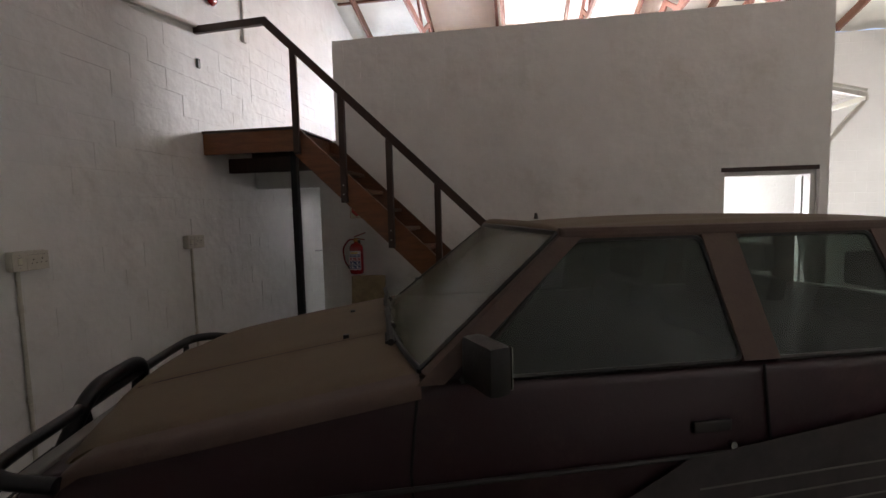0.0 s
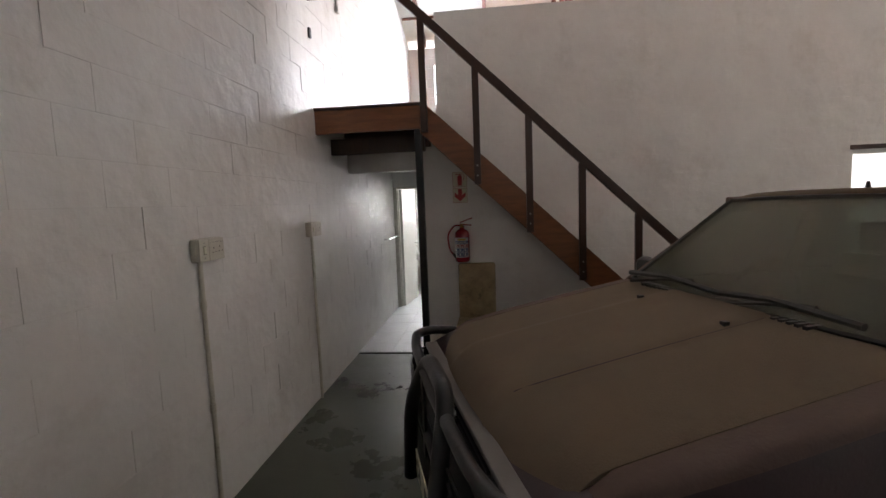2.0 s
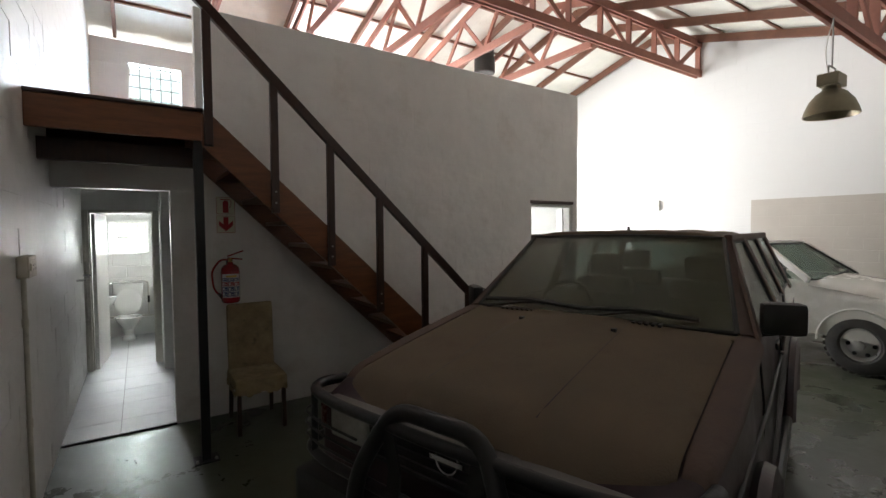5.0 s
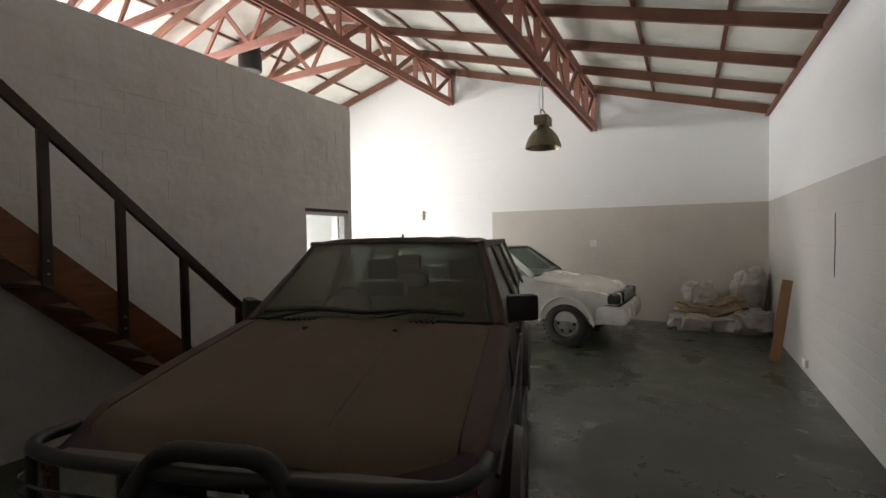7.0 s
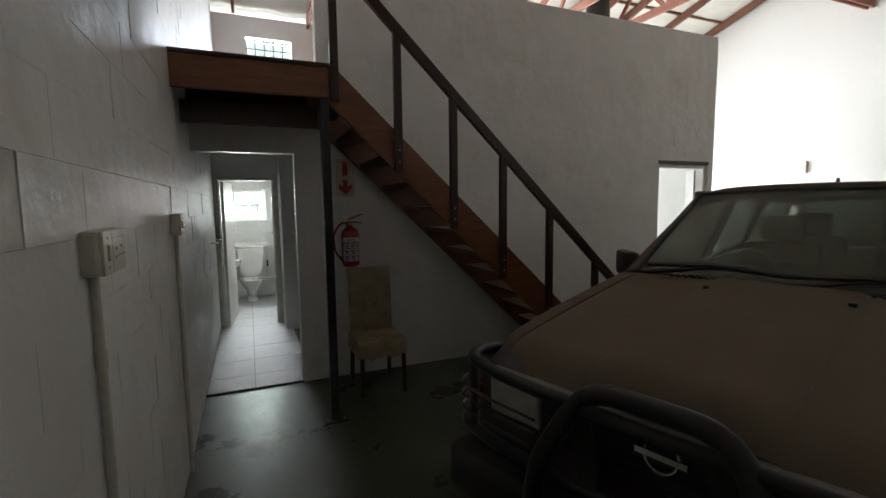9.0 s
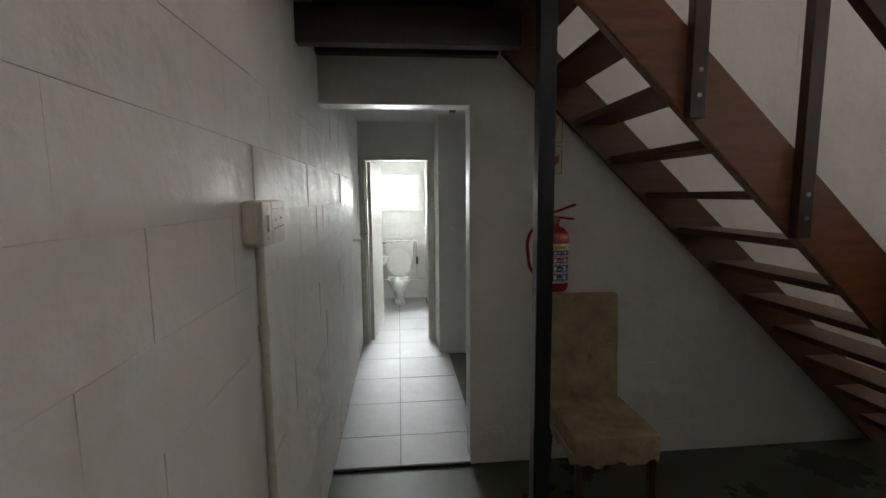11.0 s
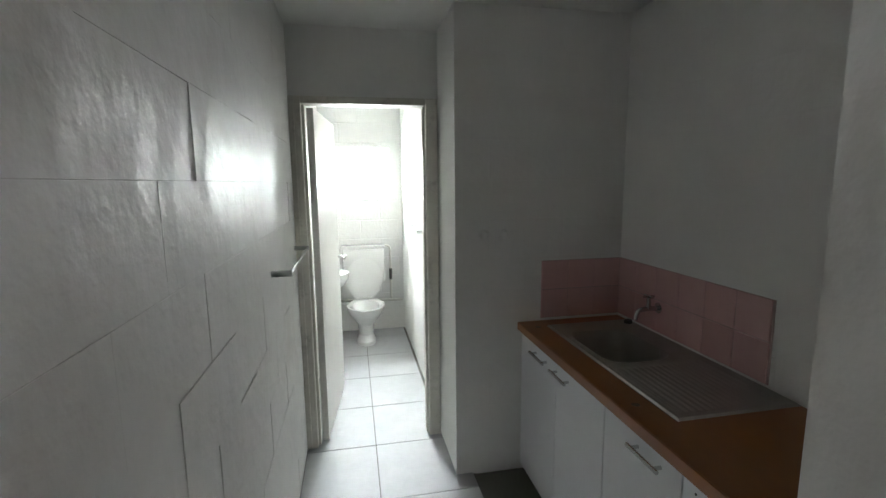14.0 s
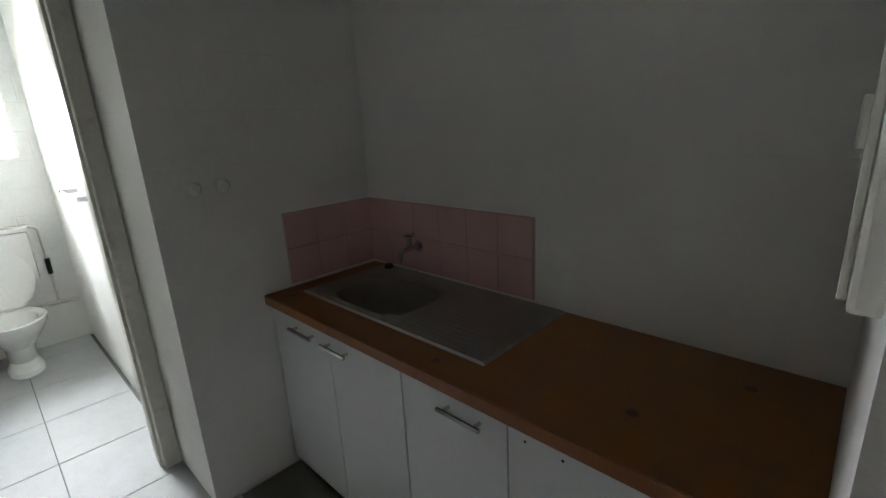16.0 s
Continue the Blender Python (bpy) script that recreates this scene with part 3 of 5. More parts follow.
def fire_extinguisher():
    e = thing("fire_extinguisher", "red dry-powder fire extinguisher with black hose hung on the wall", "fire extinguisher", pose(1.30, -0.10, 1.10) @ Matrix.Diagonal((1.1, 1.1, 1.1, 1)))
    part("cylinder", lathe([(0.0, 0.0), (0.06, 0.0), (0.072, 0.012), (0.075, 0.03), (0.075, 0.27), (0.07, 0.30), (0.05, 0.325), (0.025, 0.335), (0.022, 0.35), (0.0, 0.35)], 32), RED_PAINT, e, smooth=True)
    part("neck", cyl((0, 0, 0.34), (0, 0, 0.385), 0.018), BRASS, e, "brass valve body")
    part("lever", beam((-0.02, 0, 0.40), (0.11, 0, 0.445), 0.018, 0.012), RED_PAINT, e)
    part("handle", beam((-0.02, 0, 0.385), (0.10, 0, 0.37), 0.018, 0.012), RED_PAINT, e)
    part("gauge", cyl((0.0, -0.02, 0.365), (0.0, -0.034, 0.365), 0.016, seg=14), BRASS, e)
    part("hose", tube([(-0.01, 0, 0.37), (-0.075, -0.01, 0.375), (-0.15, -0.01, 0.28), (-0.13, 0, 0.12), (-0.08, 0, 0.06)], 0.0085, 0.06, 10), RED_PAINT, e, "dull red rubber hose", smooth=True)
    part("nozzle", cyl((-0.095, 0, 0.085), (-0.07, 0, 0.04), 0.013, 0.009, 12), BLACK_PLASTIC, e)

    def band(name, a0, a1, z0, z1, mat_, r=0.0765):
        f = lambda u, v: (r * math.cos(radians(a0 + (a1 - a0) * u)), r * math.sin(radians(a0 + (a1 - a0) * u)), z0 + (z1 - z0) * v)
        part(name, grid_surface(f, 14, 1), mat_, e)
    band("label", 205, 325, 0.05, 0.25, LABEL_WHITE)
    band("label_title", 235, 300, 0.222, 0.24, LABEL_YELLOW, 0.0772)
    for z0, z1, mt in ((0.186, 0.216, LABEL_BLUE), (0.146, 0.182, RED_SIGN), (0.101, 0.142, LABEL_BLUE), (0.056, 0.097, LABEL_BLUE)):
        for k in range(3):
            a0 = 208 + k * 38
            band("label_picture", a0, a0 + 36, z0, z1, mt, 0.0772)
            band("label_line", a0 + 5, a0 + 16, z0 + 0.012, z1 - 0.006, LABEL_WHITE, 0.0777)
            band("label_line", a0 + 20, a0 + 31, z0 + 0.016, z0 + 0.021, LABEL_WHITE, 0.0777)
            band("label_line", a0 + 4, a0 + 32, z0 + 0.003, z0 + 0.007, LABEL_WHITE, 0.0777)
    part("bracket", box(-0.02, 0.02, 0.07, 0.099, 0.2, 0.36, 0.003), BLACK_STEEL, e)
    return e


fire_extinguisher()


def old_chair():
    c = thing("dining_chair", "worn stained gold upholstered dining chair with torn cover and dark legs", "chair", pose(1.455, -0.37, 0))
    for lx, ly, tilt in ((-0.19, -0.235, 0), (0.19, -0.235, 0), (-0.185, 0.2, 0.04), (0.185, 0.2, 0.04)):
        b = beam((lx, ly + tilt, 0), (lx * 0.98, ly, 0.385), 0.034, 0.034)
        part("leg", b, RAIL_WOOD, c)

    def rag(u, v):
        a = 2 * math.pi * u
        sx = max(-1, min(1, 1.35 * math.cos(a))) * 0.222
        sy = max(-1, min(1, 1.35 * math.sin(a))) * 0.25
        return (sx, sy - 0.02, 0.40 - 0.05 * v + 0.012 * v * math.sin(u * 61) + 0.008 * v * math.sin(u * 143))
    part("seat_skirt", grid_surface(rag, 80, 3), UPHOLSTERY, c, "torn cloth hem")
    b = box(-0.22, 0.22, -0.27, 0.21, 0.385, 0.49, 0.03)
    part("seat", b, UPHOLSTERY, c, smooth=True)
    b = box(-0.205, 0.205, 0.15, 0.22, 0.46, 1.09, 0.025)
    moved(b, Matrix.Translation((0, 0.18, 0.46)) @ Matrix.Rotation(radians(-4), 4, "X") @ Matrix.Translation((0, -0.18, -0.46)))
    part("backrest", b, UPHOLSTERY, c, "stained buttoned backrest", smooth=True)
    for i in range(3):
        for k in range(3):
            z = 0.66 + i * 0.12
            part("button", cyl((-0.1 + 0.1 * k, 0.145 + 0.07 * (z - 0.46), z), (-0.1 + 0.1 * k, 0.155 + 0.07 * (z - 0.46), z), 0.012, seg=10), UPHOLSTERY, c)
    return c


old_chair()

# door lintel and office doorway
single("door_lintel", box(5.33, 6.26, -0.006, 0.15, 2.155, 2.2, 0.003), RAIL_WOOD, "dark timber lintel over the office doorway", "lintel", kind="structure")
fr = thing("door_frame", "white painted frame of the office doorway", "door frame", pose(0, 0, 0), kind="structure")
part("jamb", box(6.19, 6.24, 0.02, 0.14, 0, 2.155, 0.004), DOOR_PAINT, fr)
part("jamb", box(5.349, 5.375, 0.02, 0.14, 0, 2.155, 0.004), DOOR_PAINT, fr)
part("head", box(5.375, 6.19, 0.02, 0.14, 2.11, 2.155, 0.004), DOOR_PAINT, fr)
dl = thing("office_door", "white panel door standing open into the office", "door", pose(6.18, 0.15, 0) @ pose(0, 0, 0, 0, 0, 82))
part("leaf", box(0, 0.8, -0.04, 0.0, 0.01, 2.09, 0.003), DOOR_PAINT, dl)
part("handle", tube([(0.74, 0.0, 1.05), (0.74, 0.05, 1.05), (0.63, 0.05, 1.05)], 0.009, 0.02), CHROME, dl)


def awning():
    a = thing("awning", "small corrugated awning on cream timber brackets on the office side wall", "awning", pose(6.35, 0.62, 2.0))
    f = lambda u, v: (0.74 * u, 1.5 * v, 1.26 - 0.2 * u + 0.012 * math.sin(v * 1.5 * 2 * math.pi / 0.076))
    part("sheet", grid_surface(f, 3, 160, 0.003), WHITE_PLASTIC, a, smooth=True)
    for y in (0.03, 1.47):
        part("bracket", beam((0.0, y, 0.06), (0.7, y, 0.93), 0.035, 0.045), FRAME_PAINT, a)
        part("rafter", beam((0.0, y, 1.2), (0.73, y, 1.0), 0.04, 0.05), FRAME_PAINT, a)
    part("edge_beam", beam((0.72, 0, 0.97), (0.72, 1.5, 0.97), 0.035, 0.06), FRAME_PAINT, a)
    return a


awning()


# ---- on the side wall ----
def socket(y, z, w, name_label, depth=0.05, h=0.13):
    s = thing("socket_outlet", name_label, "socket", pose(0, y, z), group="wall sockets")
    part("box", box(0.0, depth, -w / 2, w / 2, 0, h, 0.014), OLD_CREAM, s)
    f = depth + 0.008
    for a, b in ((-w / 2 + 0.004, -w * 0.12), (-w * 0.12 + 0.001, w / 2 - 0.004)):
        part("faceplate", box(depth - 0.002, f, a, b, 0.003, h - 0.003, 0.003), OLD_CREAM, s)
    part("switch", box(f - 0.001, f + 0.007, -w * 0.3 - 0.011, -w * 0.3 + 0.011, h * 0.34, h * 0.66, 0.002), SIGN_WHITE, s, "yellowed rocker switch")
    for z in (0.33, 0.67):
        # black strip laid on the plate as the shade beside the rocker
        part("switch_gap_shade", box(f - 0.001, f + 0.0008, -w * 0.3 - 0.013, -w * 0.3 + 0.013, h * z - 0.001, h * z + 0.001), BLACK_PLASTIC, s)
    # black line painted as the shade in the cover's groove
    part("cover_groove_shade", box(f - 0.001, f + 0.0006, -w * 0.1, w * 0.47, h * 0.8, h * 0.81), BLACK_PLASTIC, s)
    for dy, dz in ((0.0, 0.82), (0.0, 0.18)):
        part("screw", cyl((f - 0.001, -w * 0.3, h * dz), (f + 0.0012, -w * 0.3, h * dz), 0.0045, seg=8), STEEL, s)
    for dy, dz, r in ((0.06, 0.55, 0.005), (0.3, 0.58, 0.005), (0.02, 0.36, 0.0035), (0.14, 0.37, 0.0035), (0.27, 0.38, 0.0035), (0.4, 0.39, 0.0035)):
        # black disc that stands for the shade inside the hole
        part("pin_hole_shade", cyl((f - 0.001, w * dy, h * dz), (f + 0.001, w * dy, h * dz), r, seg=8), BLACK_PLASTIC, s)
    return s


socket(-2.78, 1.49, 0.235, "double white wall socket box grimy with age")
socket(-1.22, 1.51, 0.24, "white wall socket box above a conduit")


def conduit(y, top, label):
    c = thing("conduit_pipe", label, "pipe", pose(0, y, 0), group="conduits")
    part("pipe", tube([(0.016, 0, 0.0), (0.015, 0.004, 0.6), (0.017, -0.002, 1.1), (0.016, 0, top)], 0.013, 0, 12), OLD_CREAM, c, smooth=True)
    for z in (0.62, 1.22):
        part("coupling", cyl((0.016, 0, z), (0.016, 0, z + 0.05), 0.0165, seg=14), OLD_CREAM, c)
    return c


conduit(-2.84, 1.495, "dirty white plastic conduit running down to the floor")
conduit(-1.24, 1.515, "thin white plastic conduit down the block wall")
single("wall_switch", box(0.0, 0.02, -0.972, -0.935, 3.33, 3.42, 0.003), BLACK_PLASTIC, "small black switch on the block wall", "switch")
single("cable_trunking", beam((0.025, -4.2, 3.30), (0.025, -0.93, 3.74), 0.05, 0.03), WHITE_PLASTIC, "white cable trunking sloping up the block wall", "trunking")
tb = thing("conduit_pipe", "grey upright conduit with an end box on the wall", "pipe", pose(0, -0.124, 3.9))
part("pipe", tube([(0.016, 0, 0.0), (0.016, 0, 0.9)], 0.014), WHITE_PLASTIC, tb)
part("end_box", box(0, 0.04, -0.03, 0.03, -0.03, 0.03, 0.004), WHITE_PLASTIC, tb)
rb = thing("alarm_bell", "round red alarm bell on the side wall", "alarm bell", pose(0.0, -0.71, 4.13) @ pose(0, 0, 0, 0, 90, 0))
part("gong", lathe([(0.0, 0.075), (0.04, 0.073), (0.08, 0.05), (0.088, 0.03), (0.084, 0.028), (0.0, 0.06)], 24), RED_PAINT, rb, smooth=True)
part("backplate", cyl((0, 0, 0), (0, 0, 0.035), 0.05), BLACK_STEEL, rb)


# ---- vehicles ----
def wheel(parent, at, r=0.36, w=0.24, rim=0.2, side=-1):
    """A wheel whose axle runs along local y; side: the way its face looks."""
    wh = new("wheel")
    wh.parent = parent
    wh.location = at
    turn = Matrix.Rotation(radians(90 if side < 0 else -90), 4, "X")
    ty = lathe([(rim - 0.005, -w / 2 + 0.02), (rim + 0.02, -w / 2), (r - 0.05, -w / 2), (r - 0.01, -w / 2 + 0.03), (r, -w / 2 + 0.06), (r, w / 2 - 0.06), (r - 0.01, w / 2 - 0.03), (r - 0.05, w / 2), (rim + 0.02, w / 2), (rim - 0.005, w / 2 - 0.02)], 40)
    part("tyre", moved(ty, turn), TYRE, wh, smooth=True)
    tr = bmesh.new()
    for i in range(30):
        for row in (-0.07, 0.0, 0.07):
            b = box(r - 0.004, r + 0.008, -0.024, 0.024, row - 0.026, row + 0.026)
            moved(b, Matrix.Rotation(2 * math.pi * (i + (0.5 if row else 0)) / 30, 4, "Z"))
            merge(tr, b)
    part("tread", moved(tr, turn), TYRE, wh)
    d = lathe([(rim, w / 2 - 0.03), (rim - 0.012, w / 2 - 0.01), (rim - 0.025, w / 2 - 0.03), (rim - 0.045, w / 2 - 0.07), (0.11, w / 2 - 0.05), (0.075, w / 2 - 0.03), (0.05, w / 2 - 0.03), (0.045, w / 2 + 0.01), (0.0, w / 2 + 0.015)], 40)
    part("rim", moved(d, turn), RIM_STEEL, wh, smooth=True)
    for i in range(6):
        a = 2 * math.pi * i / 6
        # dark disc on the rim, its black painted as the shade of a hole
        ho = cyl((0.125 * math.cos(a), 0.125 * math.sin(a), w / 2 - 0.06), (0.125 * math.cos(a), 0.125 * math.sin(a), w / 2 - 0.042), 0.024, seg=10)
        part("rim_hole_shade", moved(ho, turn), DARK_GAP, wh)
    return wh


def arch(ca, r, a0=8, a1=172, n=14):
    return [(ca + r * math.cos(radians(a0 + (a1 - a0) * i / n)), 0.36 + r * math.sin(radians(a0 + (a1 - a0) * i / n))) for i in range(n + 1)]


def shell(outline, half, taper, inset=0.03, bm=None):
    """A side outline (a, z) carried across the car, its edges rounded; taper(a, z) narrows it."""
    b = bmesh.new()
    cx = sum(p[0] for p in outline) / len(outline)
    cz = sum(p[1] for p in outline) / len(outline)
    rings = []
    q = [(1 - inset / half * (1 - math.cos(k * math.pi / 8)), inset * (1 - math.sin(k * math.pi / 8))) for k in range(5)]
    for s, ins in [(-a, b_) for a, b_ in q] + [(-0.5, 0), (0, 0), (0.5, 0)] + q[::-1]:
        ring = []
        for a, z in outline:
            da, dz = a - cx, z - cz
            a2 = a - math.copysign(ins * 0.6, da)
            z2 = z - (ins if z > cz + 0.25 else 0)
            ring.append(b.verts.new((a2, s * half * taper(a, z), z2)))
        rings.append(ring)
    n = len(outline)
    for r0, r1 in zip(rings, rings[1:]):
        for i in range(n):
            b.faces.new((r0[i], r0[(i + 1) % n], r1[(i + 1) % n], r1[i]))
    for r0 in (rings[0], rings[-1]):
        f = b.faces.new(r0)
        bmesh.ops.triangulate(b, faces=[f])
    return merge(bm, b)


def quad_panel(p, thick=0.006, bm=None, n=6, bulge=0.0):
    """A slightly curved pane between four corners."""
    p = [Vector(q) for q in p]

    def f(u, v):
        q = (p[0] * (1 - u) + p[1] * u) * (1 - v) + (p[3] * (1 - u) + p[2] * u) * v
        nrm = (p[1] - p[0]).cross(p[3] - p[0]).normalized()
        return q + nrm * bulge * (1 - (2 * u - 1) ** 2)
    return grid_surface(f, n, 3, thick, bm)


def build_suv():
    car = thing("suv", "dust-covered maroon off-road estate car with a black bull bar", "car", pose(1.495, -3.506, 0, 0, 0, 17.0))
    P = lambda nm, bm, mt, label="", smooth=False, parent=car: part(nm, bm, mt, parent, label, smooth)

    def taper(a, z):
        k = 1.0 - 0.07 * max(0, (0.7 - a) / 0.7) ** 2 - 0.05 * max(0, (a - 3.5) / 0.7) ** 2
        return k * (1.0 - 0.05 * max(0, (z - 0.85) / 0.4) - 0.03 * max(0, (0.7 - z) / 0.3))
    FA, RA = 0.70, 3.32
    top = [(4.1, 1.24), (3.0, 1.255), (1.95, 1.26), (1.26, 1.265), (1.2, 1.235), (0.85, 1.195), (0.45, 1.135), (0.12, 1.06), (0.03, 1.02)]
    out = [(0.0, 0.98), (0.0, 0.72), (0.02, 0.5), (0.24, 0.46)] + arch(FA, 0.43)[::-1] + [(1.2, 0.42), (2.8, 0.42)] + arch(RA, 0.43)[::-1] + [(3.85, 0.45), (4.1, 0.5), (4.16, 0.7), (4.15, 1.05)] + top
    P("body", shell(out, 0.845, taper, 0.045), MAROON, "dusty maroon body sides", True)

    def hood(u, v):
        a, l = 0.0 + 1.17 * u, -0.71 + 1.42 * v
        l *= 1 - 0.012 * (1 - u) ** 2
        a += 0.08 * (l / 0.71) ** 2 * (1 - u) - 0.06 * u * (1 - (l / 0.71) ** 2)
        z = 1.085 + 0.195 * u ** 0.85 + 0.025 * (1 - (l / 0.71) ** 2) - 0.012 * max(0, (abs(l) - 0.66) / 0.05) ** 2
        z += 0.012 * min(1, max(0, (0.27 - abs(l)) / 0.015))
        z -= 0.075 * max(0, 1 - u / 0.13) ** 2.2
        return (a, l, z)
    # dark tubes that stand in for the shade along the bonnet creases
    for l in (-0.27, 0.27):
        P("bonnet_crease_shade", tube([Vector(hood(0.1 + 0.88 * i / 12, (l + 0.71) / 1.42)) + Vector((0, 0, 0.001)) for i in range(13)], 0.004, 0, 6), MAROON)
    for s in (-1, 1):
        def fender(u, v, s=s):
            a = 0.08 + 1.16 * u
            l0, l1 = 0.717 * (1 - 0.012 * (1 - u) ** 2), 0.845 * taper(a, 1.1) + 0.004
            z = 1.078 + 0.195 * max(0, (a - 0.03) / 1.14) ** 0.85
            z -= 0.14 * max(0, 1 - u / 0.1) ** 2
            return (a - 0.03 + 0.04 * (1 - u), s * (l0 + (l1 - l0) * math.sin(v * math.pi / 2)), z - 0.006 - 0.008 * v - 0.04 * max(0, (v - 0.4) / 0.6) ** 2.2)
        P("fender_top", grid_surface(fender, 18, 12, 0.006), MAROON_DUST_LIT, "dust-wiped maroon fender top", True)
    P("bonnet", grid_surface(hood, 30, 60, 0.02), DUST, "bonnet under a thick layer of brown dust", True)

    def cowl(u, v):
        a, l = 1.12 + 0.14 * u, -0.73 + 1.46 * v
        return (a - 0.06 * (1 - (l / 0.73) ** 2) + 0.03 * (l / 0.73) ** 2, l, 1.285 + 0.012 * u - 0.02 * (l / 0.73) ** 6)
    P("cowl", grid_surface(cowl, 4, 24, 0.01), DUST)
    for l0, l1 in ((-0.42, -0.14), (0.2, 0.5)):
        for k in range(9):
            l = l0 + (l1 - l0) * k / 9
            P("vent_slat", box(1.085 + 0.02, 1.175, l, l + 0.016, 1.293, 1.306), BLACK_PLASTIC)
    for l in (-0.25, 0.25):
        P("washer_nozzle", box(0.93, 0.955, l - 0.012, l + 0.012, 1.265, 1.298, 0.003), BLACK_PLASTIC)
    # roof
    def roof(u, v):
        a, l = 1.70 + 2.25 * u, -0.615 + 1.23 * v
        q = abs(l) / 0.615
        z = 1.715 + 0.045 * math.sin(math.pi * min(1, u * 1.1 + 0.05)) ** 0.7 - 0.055 * q ** 5 - 0.02 * max(0, u - 0.85) / 0.15
        z += 0.006 * (math.cos(l * 26) if abs(l) < 0.5 else 0)
        return (a + 0.06 * q ** 2 * (1 - u), l * (1 - 0.03 * u), z)
    P("roof", grid_surface(roof, 24, 48, 0.03), DUST, "dusty ribbed roof", True)
    P("roof_antenna", cyl((1.86, -0.03, 1.76), (1.86, -0.03, 1.79), 0.012, 0.006, 10), BLACK_PLASTIC)
    # pillars on each side; the light on their dark maroon is put into the colour
    for s in (-1, 1):
        B = lambda a, z: (a, s * (0.80 - 0.185 * (z - 1.25) / 0.45), z)
        for nm, (a0, z0), (a1, z1), w in (("pillar", (1.24, 1.26), (1.78, 1.70), 0.09), ("pillar", (2.40, 1.262), (2.36, 1.715), 0.14), ("pillar", (3.14, 1.262), (3.08, 1.715), 0.12), ("pillar", (4.06, 1.22), (3.86, 1.69), 0.17)):
            P(nm, quad_panel([B(a0 - w / 2, z0), B(a0 + w / 2, z0), B(a1 + w / 2, z1), B(a1 - w / 2, z1)], 0.014 * s), MAROON_DUST_LIT)
        P("roof_rail", beam(B(1.74, 1.716), B(3.9, 1.71), 0.045, 0.045, 0.015), MAROON_DUST_LIT)
        for a0, a1, t0, t1 in ((1.34, 2.335, 1.79, 2.295), (2.465, 3.085, 2.425, 3.025), (3.17, 3.95, 3.11, 3.78)):
            P("side_window", quad_panel([B(a0, 1.262), B(a1, 1.262), B(t1, 1.695), B(t0, 1.695)]), SIDE_GLASS, "dusty tinted side glass")
            P("window_seal", tube([B(a0, 1.265), B(a1, 1.265), B(t1, 1.692), B(t0, 1.692), B(a0, 1.265)], 0.010, 0.05, 6), BLACK_PLASTIC)
        side = lambda a, z, out_=0.004: (a, s * (0.845 * taper(a, z) + out_), z)
        for line in ([(1.20, 1.25), (1.17, 1.0), (1.2, 0.5)], [(2.41, 1.25), (2.42, 0.95), (2.38, 0.5)], [(3.12, 1.25), (3.0, 0.95), (2.86, 0.6)]):
            # dark tube on the skin in place of the shade between doors
            P("door_gap_shade", tube([side(a, z, 0.0) for a, z in line], 0.005, 0, 6), DARK_GAP)
        P("moulding", tube([side(0.28, 0.93), side(1.2, 0.95), side(2.4, 0.965), side(4.1, 0.97)], 0.009, 0, 8), BLACK_PLASTIC)
        for a in (2.2, 2.98):
            P("door_handle", box(a - 0.07, a + 0.07, s * 0.822 - 0.008, s * 0.822 + 0.008, 1.035, 1.075, 0.006), BLACK_PLASTIC)
            P("door_lock", cyl((a + 0.06, s * 0.835, 0.995), (a + 0.06, s * 0.853, 0.995), 0.012, seg=12), CHROME)
        band = [(1.35, 0.56), (2.1, 0.96), (3.4, 1.12), (4.05, 1.13), (4.05, 1.06), (3.3, 0.88), (2.5, 0.60), (1.9, 0.50), (1.35, 0.50)]
        P("decal", prism([(p[0], p[1]) for p in band], s * 0.8455, s * 0.8475, "y"), GREY_DECAL, "worn grey striped side decal")
        for k in range(5):
            z = 0.57 + 0.07 * k
            P("decal_stripe", beam((1.5 + 0.16 * k, s * 0.849, z), (2.55 + 0.24 * k, s * 0.849, z + 0.06), 0.002, 0.006, 0), SILVER_LINE)
        for ca in (FA, RA):
            pts = [(ca + 0.49 * math.cos(radians(q)), s * (0.86 * taper(ca, 0.7)), 0.36 + 0.49 * math.sin(radians(q))) for q in range(-2, 183, 10)]
            P("wheel_flare", tube(pts, 0.05, 0, 8), MAROON, smooth=True)
            wheel(car, (ca, s * 0.74, 0.365), 0.365, 0.25, 0.19, s)
        P("side_step", tube([(1.25, s * 0.86, 0.40), (2.8, s * 0.86, 0.40)], 0.03), BLACK_STEEL)
        place = Matrix.Translation((1.40, s * 0.88, 1.348 if s < 0 else 1.305)) @ Matrix.Rotation(radians(18 if s < 0 else -42), 4, "Z")
        mo = P("wing_mirror", moved(box(-0.04, 0.04, -0.092, 0.092, -0.08, 0.075, 0.03), place), BLACK_PLASTIC, "black plastic mirror housing", True)
        part("mirror_arm", beam((1.39, s * 0.78, 1.27), (1.40, s * 0.87, 1.29), 0.06, 0.035), BLACK_PLASTIC, mo)
        part("mirror_glass", moved(box(0.045, 0.048, -0.075, 0.075, -0.065, 0.06), place), CHROME, mo)
        # lamps
        P("headlamp", box(-0.018, 0.05, s * 0.56 - 0.12, s * 0.56 + 0.12, 0.86, 1.0, 0.012), LAMP_GLASS, "ribbed headlamp glass")
        P("indicator", box(0.0, 0.09, s * 0.735 - 0.045, s * 0.735 + 0.045, 0.86, 1.0, 0.01), RED_LENS, "dusty red-orange indicator lens")
